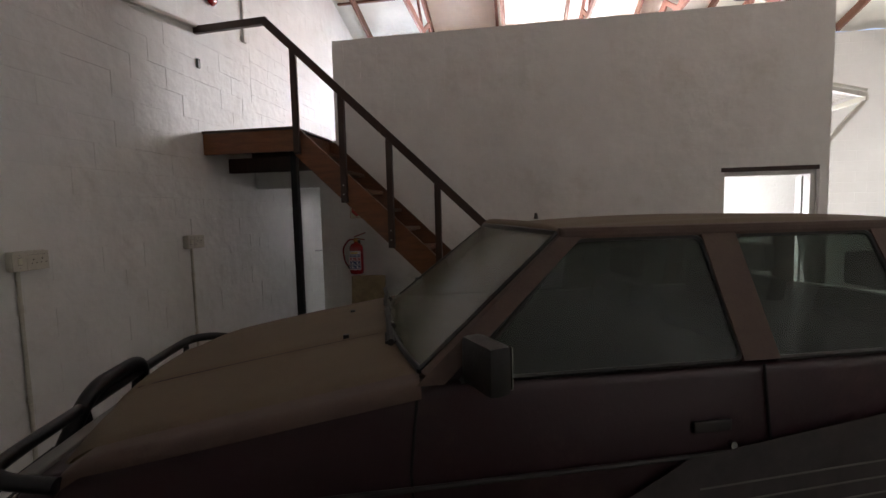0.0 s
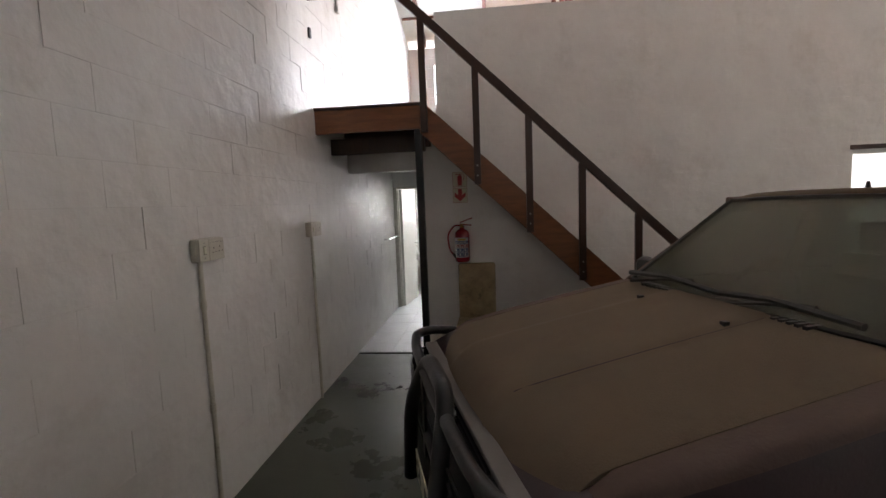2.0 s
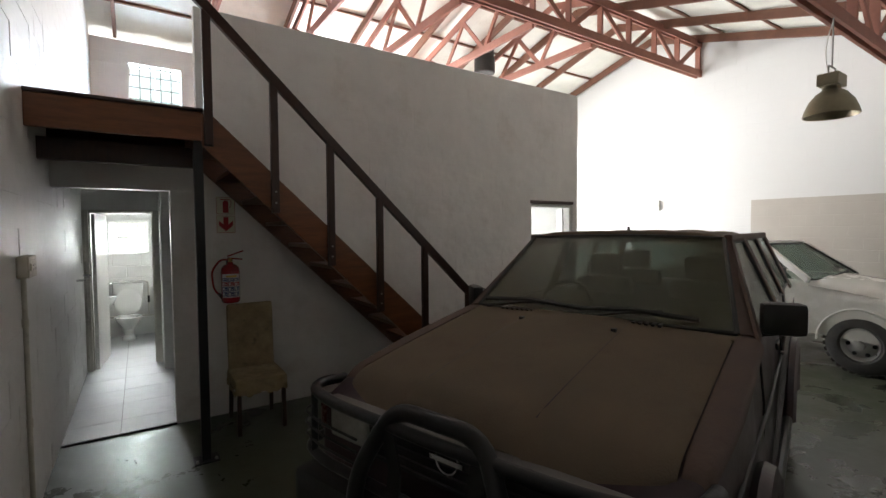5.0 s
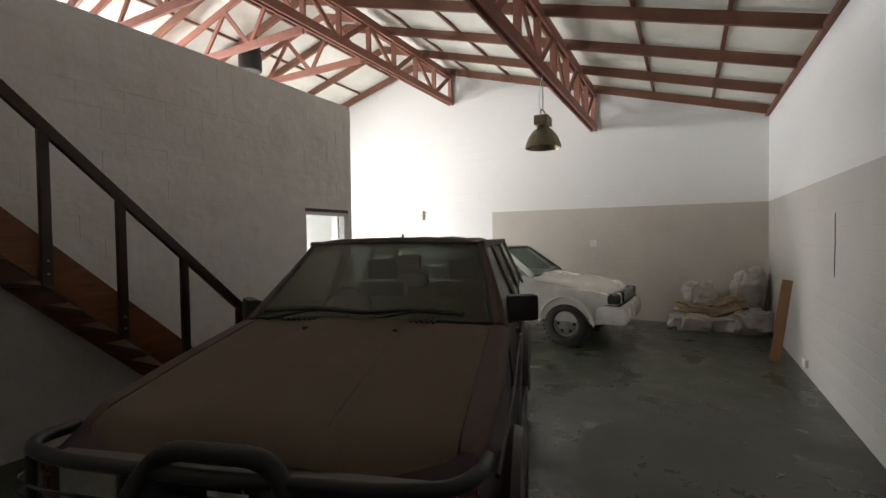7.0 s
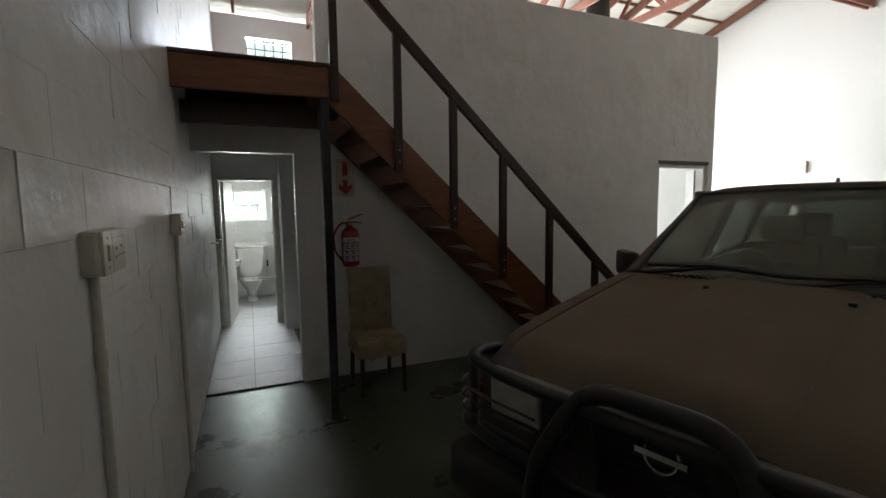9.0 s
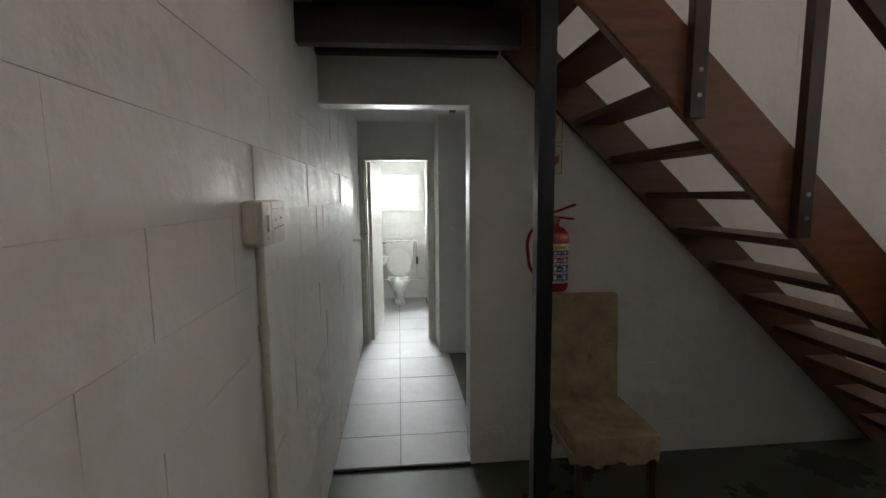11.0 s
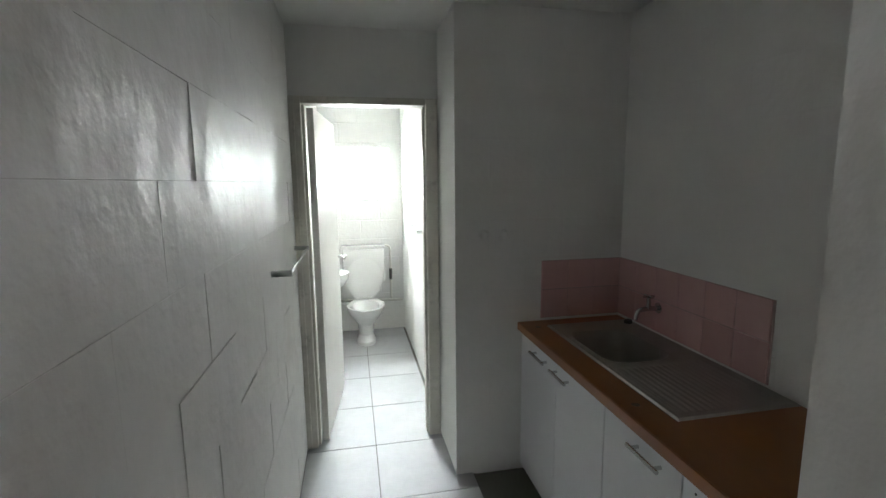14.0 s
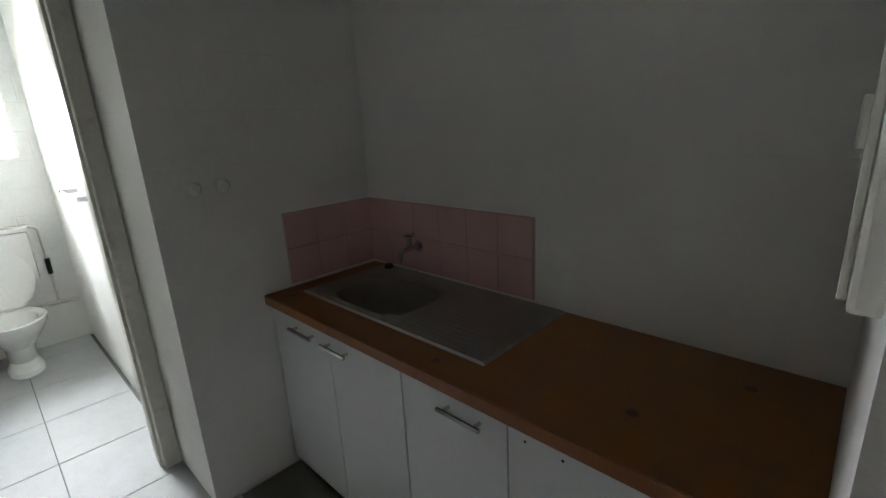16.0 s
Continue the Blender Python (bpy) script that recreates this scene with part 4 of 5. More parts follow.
    # windscreen
    def ws(u, v, z0=1.285, z1=1.715):
        l = -1 + 2 * v
        half = 0.72 - 0.13 * u
        return (1.215 + 0.53 * u - 0.09 * (1 - l * l), l * half, z0 + (z1 - z0) * u + 0.015 * (1 - l * l))
    P("windscreen", grid_surface(ws, 10, 20, 0.006), WS_GLASS, "windscreen hazed with dust", True)
    P("windscreen_seal", tube([ws(0, i / 12) for i in range(13)] + [ws(1, 1 - i / 12) for i in range(13)] + [ws(0, 0)], 0.012, 0, 6), BLACK_PLASTIC)
    for s in (-1, 1):
        def cover(u, v, s=s):
            e = Vector(ws(u, (1 + s) / 2))
            z = 1.26 + 0.45 * u
            o = Vector((1.27 + 0.54 * u, s * (0.80 - 0.185 * (z - 1.25) / 0.45 + 0.004), z))
            q = e.lerp(o, v)
            return q + Vector((-0.5, s * 0.6, 0.5)) * 0.022 * math.sin(math.pi * v)
        P("pillar_cover", grid_surface(cover, 10, 8, 0.008), MAROON_DUST_LIT, "dusty maroon windscreen pillar", True)
    P("windscreen_header", tube([Vector(ws(1, i / 16)) + Vector((0.03, 0, 0.006 - 0.03 * (2 * i / 16 - 1) ** 8)) for i in range(17)], 0.028, 0, 10), DUST, "", True)
    for l0, l1, up in ((-0.52, 0.02, 0.05), (0.05, 0.62, 0.04)):
        wp = P("wiper", tube([(1.12, l1 - 0.03, 1.30), (1.12, (l0 + l1) / 2, 1.35), (1.14, l0 + 0.1, 1.365)], 0.011, 0.02, 6), BLACK_PLASTIC)
        part("blade", tube([(1.125, l0 - 0.06, 1.345), (1.125, l0 + 0.25, 1.365), (1.12, l1 - 0.02, 1.345)], 0.014, 0, 6), BLACK_PLASTIC, wp)
    P("rear_window", quad_panel([(4.1, -0.66, 1.25), (4.1, 0.66, 1.25), (3.9, 0.56, 1.66), (3.9, -0.56, 1.66)], bulge=0.03), SIDE_GLASS)
    # inside
    P("dashboard", box(1.25, 1.62, -0.68, 0.68, 0.95, 1.24, 0.06), BLACK_PLASTIC)
    sw = lathe([(0.185 + 0.014 * math.cos(q * math.pi / 4), 0.014 * math.sin(q * math.pi / 4)) for q in range(9)], 28)
    P("steering_wheel", moved(sw, Matrix.Translation((1.74, 0.36, 1.24)) @ Matrix.Rotation(radians(-65), 4, "Y")), BLACK_PLASTIC, "", True)
    for a in (2.15, 3.0):
        for l in (-0.36, 0.36):
            st = P("seat", box(a - 0.25, a + 0.25, l - 0.24, l + 0.24, 0.6, 0.85, 0.06), SEAT_CLOTH, "", True)
            bk = box(-0.07, 0.07, l - 0.23, l + 0.23, 0, 0.62, 0.06)
            part("seat_back", moved(bk, Matrix.Translation((a + 0.24, 0, 0.78)) @ Matrix.Rotation(radians(14), 4, "Y")), SEAT_CLOTH, st, "", True)
            part("headrest", box(a + 0.36, a + 0.45, l - 0.13, l + 0.13, 1.4, 1.57, 0.035), SEAT_CLOTH, st, "", True)
    # front
    P("grille_panel", box(-0.005, 0.03, -0.43, 0.43, 0.83, 1.03, 0.008), BLACK_PLASTIC)
    for k in range(5):
        P("grille_bar", box(-0.02, -0.006, -0.42, 0.42, 0.845 + 0.037 * k, 0.857 + 0.037 * k, 0.003), BLACK_PLASTIC)
    P("chrome_strip", box(-0.03, 0.03, -0.69, 0.69, 1.008, 1.034, 0.008), SILVER_LINE, "dull silver grille strip")
    ring = lathe([(0.05 + 0.008 * math.cos(q * math.pi / 4), 0.006 * math.sin(q * math.pi / 4)) for q in range(9)], 24)
    P("badge", moved(ring, Matrix.Translation((-0.03, 0, 0.962)) @ Matrix.Rotation(radians(90), 4, "Y")), CHROME, "plain round chrome emblem")
    P("badge_bar", box(-0.04, -0.026, -0.075, 0.075, 0.952, 0.972, 0.002), CHROME)
    P("bumper", box(-0.13, 0.12, -0.82, 0.82, 0.52, 0.72, 0.05), BLACK_PLASTIC, "", True)
    P("number_plate", box(-0.155, -0.15, -0.26, 0.26, 0.58, 0.69, 0.002), SIGN_WHITE)
    tx = bpy.data.curves.new("plate_text", "FONT")
    tx.body, tx.size, tx.extrude = "CA", 0.095, 0.0008
    tx.materials.append(BLACK_PLASTIC)
    to = new("plate_text", tx)
    to.parent = car
    to.matrix_local = Matrix(((0, 0, -1, -0.156), (-1, 0, 0, 0.24), (0, 1, 0, 0.602), (0, 0, 0, 1)))
    for k in range(4):
        P("plate_mark", box(-0.157, -0.155, -0.21 + 0.06 * k, -0.175 + 0.06 * k, 0.60, 0.67), BLACK_PLASTIC)
    bb = P("bull_bar", tube([(0.16, -0.80, 1.05), (0.02, -0.79, 1.07), (-0.07, -0.73, 1.07), (-0.10, -0.55, 1.06), (-0.11, 0.0, 1.055), (-0.10, 0.55, 1.06), (-0.07, 0.73, 1.07), (0.02, 0.79, 1.07), (0.16, 0.80, 1.05)], 0.024, 0.07, 12), BLACK_STEEL, "dusty black tubular bull bar", True)
    part("hoop", tube([(-0.17, -0.37, 0.5), (-0.16, -0.335, 0.86), (-0.09, -0.20, 1.12), (-0.09, 0.20, 1.12), (-0.16, 0.335, 0.86), (-0.17, 0.37, 0.5)], 0.032, 0.1, 14), BLACK_STEEL, bb, "", True)
    part("lower_tube", tube([(0.12, -0.84, 0.80), (-0.06, -0.80, 0.80), (-0.11, -0.6, 0.80), (-0.11, 0.6, 0.80), (-0.06, 0.80, 0.80), (0.12, 0.84, 0.80)], 0.022, 0.08, 12), BLACK_STEEL, bb, "", True)
    for s in (-1, 1):
        part("upright", tube([(-0.09, s * 0.70, 0.80), (-0.085, s * 0.70, 1.06)], 0.016), BLACK_STEEL, bb)
        part("inner_brace", prism([(s * 0.17, 0.62), (s * 0.24, 0.62), (s * 0.2, 0.9), (s * 0.235, 1.05), (s * 0.175, 1.05), (s * 0.14, 0.9)], -0.125, -0.115, "x"), BLACK_STEEL, bb, "flat black steel brace")
        for k in range(3):
            part("lamp_guard", tube([(0.0, s * 0.83, 0.86 + 0.05 * k), (-0.07, s * 0.80, 0.86 + 0.05 * k), (-0.12, s * 0.62, 0.865 + 0.05 * k), (-0.13, s * 0.37, 0.865 + 0.05 * k)], 0.006, 0.06, 6), BLACK_STEEL, bb)
    P("tail_bumper", box(4.1, 4.25, -0.8, 0.8, 0.48, 0.66, 0.03), BLACK_PLASTIC)
    return car


build_suv()


def build_pickup():
    car = thing("pickup", "white pickup truck with chrome grille parked across the far end", "car", pose(8.5, -3.92, 0, 0, 0, 87))
    P = lambda nm, bm, mt, label="", smooth=False, parent=car: part(nm, bm, mt, parent, label, smooth)

    def taper(a, z):
        return (1.0 - 0.10 * max(0, (0.6 - a) / 0.6) ** 2) * (1.0 - 0.05 * max(0, (z - 0.8) / 0.4) - 0.03 * max(0, (0.7 - z) / 0.3))
    FA, RA = 0.78, 3.6
    out = [(0.02, 0.85), (0.0, 0.62), (0.04, 0.42), (0.3, 0.38)] + arch(FA, 0.42)[::-1] + [(1.3, 0.4), (3.1, 0.4)] + arch(RA, 0.42)[::-1] + [(4.1, 0.45), (4.85, 0.5), (4.85, 1.1), (2.9, 1.12), (2.85, 1.1), (1.45, 1.08), (1.2, 1.02), (0.7, 0.955), (0.3, 0.885), (0.1, 0.84)]
    P("body", shell(out, 0.84, taper, 0.1), WHITE_CAR, "", True)

    def hood(u, v):
        q = -1 + 2 * v
        a, l = 0.04 + 1.28 * u, q * 0.805 * (0.89 + 0.11 * min(1, u * 1.6))
        z = 0.89 + 0.19 * u ** 0.75 + 0.065 * (1 - q * q) - 0.05 * q ** 10
        return (a + 0.14 * q * q * (1 - u), l, z - 0.06 * max(0, 1 - u / 0.12) ** 2.2)
    P("bonnet", grid_surface(hood, 24, 40, 0.01), WHITE_CAR, "", True)

    def ws(u, v):
        l = -1 + 2 * v
        return (1.30 + 0.62 * u - 0.09 * (1 - l * l), l * (0.74 - 0.15 * u), 1.10 + 0.44 * u)
    P("windscreen", grid_surface(ws, 8, 16, 0.006), CLEAR_GLASS, "", True)
    P("windscreen_seal", tube([ws(0, i / 8) for i in range(9)] + [ws(1, 1 - i / 8) for i in range(9)] + [ws(0, 0)], 0.016, 0, 6), BLACK_PLASTIC)
    rf = lambda u, v: (1.9 + 0.95 * u, -0.6 + 1.2 * v, 1.55 + 0.03 * (1 - (2 * v - 1) ** 4))
    P("roof", grid_surface(rf, 6, 12, 0.03), WHITE_CAR, "", True)
    for s in (-1, 1):
        B = lambda a, z: (a, s * (0.79 - 0.19 * (z - 1.1) / 0.45), z)
        for (a0, z0), (a1, z1) in (((1.32, 1.09), (1.95, 1.55)), ((2.82, 1.1), (2.8, 1.56))):
            P("pillar", beam(B(a0, z0), B(a1, z1), 0.05, 0.08, 0.012), WHITE_CAR)
        P("side_window", quad_panel([B(1.5, 1.1), B(2.78, 1.1), B(2.75, 1.53), B(1.98, 1.53)]), CLEAR_GLASS)
        for ca in (FA, RA):
            wheel(car, (ca, s * 0.72, 0.36), 0.36, 0.23, 0.2, s)
            pts = [(ca + 0.43 * math.cos(radians(q)), s * (0.835 * taper(ca, 0.7)), 0.36 + 0.43 * math.sin(radians(q))) for q in range(0, 181, 10)]
            P("wheel_flare", tube(pts, 0.012, 0, 8), WHITE_CAR, smooth=True)
        P("headlamp", moved(box(-0.05, 0.15, -0.14, 0.14, 0.70, 0.855, 0.04), Matrix.Translation((0.05, s * 0.615, 0)) @ Matrix.Rotation(radians(14 * s), 4, "Z")), DARK_LENS, "", True)
        P("fog_lamp", box(-0.10, -0.05, s * 0.56 - 0.07, s * 0.56 + 0.07, 0.47, 0.54, 0.01), LAMP_GLASS)
        P("wing_mirror", box(1.55, 1.62, s * 0.92 - 0.09, s * 0.92 + 0.09, 1.12, 1.25, 0.02), BLACK_PLASTIC)
    P("seat", box(2.2, 2.6, -0.65, 0.65, 0.75, 1.38, 0.06), SEAT_CLOTH)
    # dark sheet painted as the shade above the bumper
    P("bumper_seam_shade", box(-0.03, 0.36, -0.775, 0.775, 0.682, 0.692), DARK_GAP)
    P("bumper", box(-0.11, 0.35, -0.80, 0.80, 0.38, 0.68, 0.09), WHITE_CAR, "", True)
    P("grille", box(-0.02, 0.05, -0.42, 0.42, 0.70, 0.86, 0.02), BLACK_PLASTIC)
    for k in range(4):
        P("grille_bar", box(-0.035, -0.02, -0.4, 0.4, 0.715 + 0.04 * k, 0.73 + 0.04 * k, 0.003), CHROME)
    P("wiper", tube([(1.24, 0.3, 1.12), (1.26, -0.1, 1.15), (1.32, -0.5, 1.16)], 0.012, 0, 6), BLACK_PLASTIC)
    return car


build_pickup()


# ---- far corner ----
def sack(at, size, turn, mat_, label, seed):
    def f(u, v):
        th, ph = 2 * math.pi * u, math.pi * v
        d = Vector((math.cos(th) * math.sin(ph), math.sin(th) * math.sin(ph), math.cos(ph)))
        e = Vector([math.copysign(abs(c) ** 0.62, c) for c in d])
        w = 1 + 0.28 * noise.noise(d * 1.8 + Vector((seed, 0, 0))) + 0.14 * noise.noise(d * 4.5 + Vector((0, seed, 0))) + 0.07 * noise.noise(d * 11 + Vector((0, 0, seed)))
        return Vector((e.x * size[0] * 0.58, e.y * size[1] * 0.58, e.z * size[2] * 0.62)) * w
    bm = grid_surface(f, 64, 36)
    bmesh.ops.remove_doubles(bm, verts=bm.verts, dist=1e-4)
    ob = single("sack", bm, mat_, label, "sack", True, group="pile of sacks")
    ob.matrix_world = pose(at[0], at[1] - 0.1 if at[1] > -5.5 else at[1], at[2], *turn)
    return ob


W_, B_ = "crumpled white woven sack in the corner pile", "brown sack lying in the corner pile"
for i, (at, size, turn, mt, lb) in enumerate((
        ((10.1, -4.75, 0.13), (0.42, 0.6, 0.26), (0, 0, 10), SACK_A, W_),
        ((10.2, -5.3, 0.14), (0.5, 0.55, 0.28), (0, 0, -20), SACK_A, W_),
        ((10.1, -5.75, 0.18), (0.5, 0.55, 0.36), (0, 8, 15), SACK_A, W_),
        ((10.25, -4.85, 0.36), (0.4, 0.62, 0.2), (6, 0, 5), SACK_B, B_),
        ((10.3, -4.9, 0.62), (0.36, 0.42, 0.36), (0, 10, 30), SACK_A, W_),
        ((10.2, -5.3, 0.42), (0.45, 0.62, 0.26), (-22, 0, -10), SACK_B, B_),
        ((10.3, -5.75, 0.64), (0.4, 0.44, 0.62), (5, -4, 0), SACK_A, W_),
        ((10.35, -5.86, 0.98), (0.2, 0.2, 0.26), (0, 0, 0), SACK_A, W_))):
    sack(at, size, turn, mt, lb, i * 3.7)
pl = single("plank", box(-0.02, 0.02, -0.06, 0.06, 0, 1.12, 0.004), PLANK, "brown timber plank leaning on the block wall", "plank")
pl.matrix_world = pose(8.15, -5.84, 0.0, 7, 0, 0)
sb = single("socket_outlet", box(7.45, 7.6, SOUTH, SOUTH + 0.04, 0.1, 0.2, 0.004), WHITE_PLASTIC, "low grey wall socket near the floor", "socket")
single("wall_crack", prism([(6.37, 1.95), (6.385, 1.9), (6.38, 1.6), (6.40, 1.42), (6.385, 1.3), (6.375, 1.45), (6.365, 1.62)], SOUTH - 0.002, SOUTH + 0.004, "y"), DARK_GAP, "dark vertical crack in the block wall", "crack")
single("junction_box", box(EAST - 0.02, EAST - 0.001, -3.076, -2.956, 1.501, 1.641, 0.004), WHITE_PLASTIC, "small cream junction box on the grey plaster", "junction box")
swb = thing("isolator_switch", "small cream isolator switch on the white wall", "switch", pose(EAST, 1.2, 2.3))
part("case", box(-0.06, 0, -0.05, 0.05, -0.12, 0.12, 0.006), WHITE_PLASTIC, swb)
part("lever", box(-0.08, -0.06, -0.015, 0.015, -0.02, 0.03, 0.003), SIGN_WHITE, swb)
single("conduit_pipe", tube([(EAST - 0.015, 1.25, 2.22), (EAST - 0.015, 4.4, 2.18)], 0.011), WHITE_PLASTIC, "thin white conduit along the far wall", "pipe")


def bay_lamp():
    L = thing("pendant_lamp", "high-bay pendant lamp with a dull metal bell shade", "lamp", pose(6.6, -3.08, 2.93))
    part("shade", lathe([(0.235, 0.0), (0.24, 0.005), (0.225, 0.06), (0.19, 0.15), (0.13, 0.23), (0.08, 0.265), (0.075, 0.3), (0.07, 0.3), (0.075, 0.25), (0.125, 0.215), (0.18, 0.14), (0.215, 0.055), (0.228, 0.0), (0.235, 0.0)], 36), LAMP_METAL, L, "", True)
    part("gear_box", box(-0.13, 0.13, -0.09, 0.09, 0.3, 0.42, 0.008), LAMP_METAL, L)
    part("bracket", tube([(-0.1, 0, 0.42), (-0.1, 0, 0.5), (0.1, 0, 0.5), (0.1, 0, 0.42)], 0.008, 0.03), STEEL, L)
    part("hook", tube([(0, 0, 0.5), (0, 0, 1.0)], 0.007), STEEL, L)
    part("cable", tube([(-0.1, 0, 0.4), (-0.2, 0, 0.6), (-0.12, 0, 0.8), (-0.02, 0, 0.94)], 0.005, 0.1, 6), WHITE_PLASTIC, L)
    part("bulb", lathe([(0.0, 0.04), (0.04, 0.06), (0.05, 0.12), (0.03, 0.2), (0.02, 0.27)], 16), CERAMIC, L, "", True)
    return L


bay_lamp()

dk = thing("roof_ventilator", "black ventilator duct hanging from the roof", "ventilator", pose(6.83, 2.89, 5.1))
part("duct", lathe([(0.0, 0.0), (0.2, 0.0), (0.22, 0.02), (0.22, 0.3), (0.2, 0.34), (0.2, 0.62), (0.0, 0.62)], 28), BLACK_PLASTIC, dk, "", True)


# ---- kitchenette ----
def build_worktop():
    w = thing("worktop", "varnished orange-brown timber worktop with knots", "worktop", pose(0, 0, 0))
    bm = bmesh.new()
    for a, b, c, d in holed(1.163, 1.743, 0.152, 1.963, [(1.315, 1.63, 1.325, 1.735)]):
        box(a, b, c, d, 0.815, 0.852, 0, bm)
    bmesh.ops.remove_doubles(bm, verts=bm.verts, dist=1e-5)
    part("board", bm, WORKTOP, w)
    part("front_edge", box(1.156, 1.163, 0.152, 1.963, 0.812, 0.852, 0.003), WORKTOP, w)
    for y, x in ((1.86, 1.23), (1.02, 1.22), (0.5, 1.33), (0.32, 1.6)):
        part("knot", cyl((x, y, 0.8521), (x, y, 0.8525), 0.014, seg=14), DARK_WOOD, w)
    return w


build_worktop()


def build_sink():
    s = thing("kitchen_sink", "stainless steel sink with ribbed drainer, dull and dirty", "sink", pose(0, 0, 0.853))
    x0, x1, y0, y1 = 1.275, 1.738, 0.89, 1.86

    def f(u, v):
        x, y = x0 + (x1 - x0) * u, y0 + (y1 - y0) * v
        dx, dy = abs(x - 1.47) / 0.152, abs(y - 1.53) / 0.2
        r = (dx ** 4.5 + dy ** 4.5) ** (1 / 4.5)
        z = 0.006
        k = min(1, max(0, (1.0 - r) / 0.16))
        z -= 0.165 * k * k * (3 - 2 * k)
        if 0.93 < y < 1.29 and 1.32 < x < 1.69:
            z += 0.0006 * math.sin((x - 1.32) * 2 * math.pi / 0.026) - 0.003
        e = min(x - x0, x1 - x, y - y0, y1 - y)
        if e < 0.02:
            z += 0.003 if e > 0.006 else -0.004
        return (x, y, z)
    part("bench", grid_surface(f, 110, 120), STEEL, s, "", True)
    part("drain", lathe([(0.0, 0.0), (0.02, 0.0), (0.032, 0.004), (0.034, 0.0)], 18), CHROME, s).location = (1.475, 1.53, -0.158)
    part("waste_plug", lathe([(0.0, 0.02), (0.018, 0.018), (0.022, 0.004), (0.022, 0.0)], 16), BLACK_PLASTIC, s).location = (1.70, 1.80, 0.006)
    return s


build_sink()


def build_tap():
    t = thing("wall_tap", "chrome bib tap on the pink tiles above the sink", "tap", pose(1.742, 1.62, 0.985))
    part("flange", cyl((0.0, 0, 0), (-0.008, 0, 0), 0.026, seg=20), CHROME, t)
    part("spout", tube([(0, 0, 0), (-0.075, 0, 0), (-0.115, 0.0, -0.005), (-0.125, 0, -0.05)], 0.011, 0.03, 12), CHROME, t, "", True)
    part("stem", cyl((-0.06, 0, 0.0), (-0.06, 0, 0.055), 0.013, 0.009, 14), CHROME, t)
    part("handle", tube([(-0.06, -0.028, 0.06), (-0.06, 0.028, 0.06)], 0.006), CHROME, t)
    part("handle", tube([(-0.088, 0, 0.06), (-0.032, 0, 0.06)], 0.006), CHROME, t)
    return t


build_tap()


def cabinet(y0, y1, doors, label):
    """doors: (y from, y to, handle from, handle to) or no handle."""
    c = thing("base_cabinet", label, "cabinet", pose(1.2, y0, 0), group="kitchen base cabinets")
    part("body", box(0.0, 0.54, 0.0, y1 - y0, 0.1, 0.68), MELAMINE, c)
    part("top_rail", box(0.0, 0.06, 0.0, y1 - y0, 0.682, 0.813), MELAMINE, c)
    part("plinth", box(0.05, 0.07, 0.0, y1 - y0, 0.004, 0.099), MELAMINE, c)
    for a, b, ha, hb in doors:
        d = part("door", box(-0.02, -0.002, a - y0 + 0.002, b - y0 - 0.002, 0.045, 0.808, 0.0015), MELAMINE, c)
        if ha:
            h = part("handle", tube([(-0.048, ha - y0, 0.755), (-0.048, hb - y0, 0.755)], 0.007, 0, 10), CHROME, d, "brushed metal bar handle")
            for q in (ha + 0.02, hb - 0.02):
                part("handle_post", tube([(-0.019, q - y0, 0.755), (-0.048, q - y0, 0.755)], 0.006), CHROME, d)
        else:
            for q in (0.59, 0.69):
                # black disc as the shade of an empty hole
                part("screw_hole_shade", cyl((-0.0205, q - y0, 0.77), (-0.0195, q - y0, 0.77), 0.004, seg=8), DARK_GAP, d)
    return c


cabinet(1.138, 1.96, ((1.535, 1.958, 1.62, 1.78), (1.138, 1.535, 1.40, 1.55)), "white melamine two-door base cabinet under the sink")
cabinet(0.155, 1.136, ((0.741, 1.136, 0.81, 0.96), (0.347, 0.741, 0, 0), (0.157, 0.347, 0.0, 0.0)), "white melamine base cabinet with a handle missing")

# pink splashback tiles, six courses of joints recessed
sp = thing("splashback", "two rows of pink glazed wall tiles behind the sink", "splashback", pose(0, 0, 0), kind="structure")
part("grout_bed", box(1.741, 1.7445, 1.022, 1.9645, 0.866, 1.176), PINK_GROUT, sp)
part("grout_bed", box(1.286, 1.741, 1.961, 1.9645, 0.866, 1.176), PINK_GROUT, sp)
tile_mesh_a = box(-0.006, 0.0, 0.0015, 0.1515, 0.0015, 0.1515, 0.002)
tile_a = mesh_object("wall_tile", tile_mesh_a, PINK_TILE)
tile_b = mesh_object("wall_tile", box(0.0015, 0.1495, -0.006, 0.0, 0.0015, 0.1515, 0.002), PINK_TILE)
made_a = made_b = False
for r in range(2):
    for k in range(6):
        o = tile_a if not made_a else tile_a.copy()
        if made_a:
            scene.collection.objects.link(o)
        made_a = True
        o.parent, o.location = sp, (1.7415, 1.9605 - (k + 1) * 0.1555, 0.868 + r * 0.1545)
    for k in range(3):
        o = tile_b if not made_b else tile_b.copy()
        if made_b:
            scene.collection.objects.link(o)
        made_b = True
        o.parent, o.location = sp, (1.736 - (k + 1) * 0.1505, 1.9615, 0.868 + r * 0.1545)

for x in (0.973, 1.075):
    w = thing("wall_plug", "painted-over round pipe plug on the wall", "wall plug", pose(x, 1.965, 1.323) @ pose(0, 0, 0, 90, 0, 0), group="wall plugs")
    part("cap", lathe([(0.0, 0.014), (0.014, 0.013), (0.018, 0.008), (0.024, 0.006), (0.026, 0.0)], 16), WHITE_WALL, w, "", True)
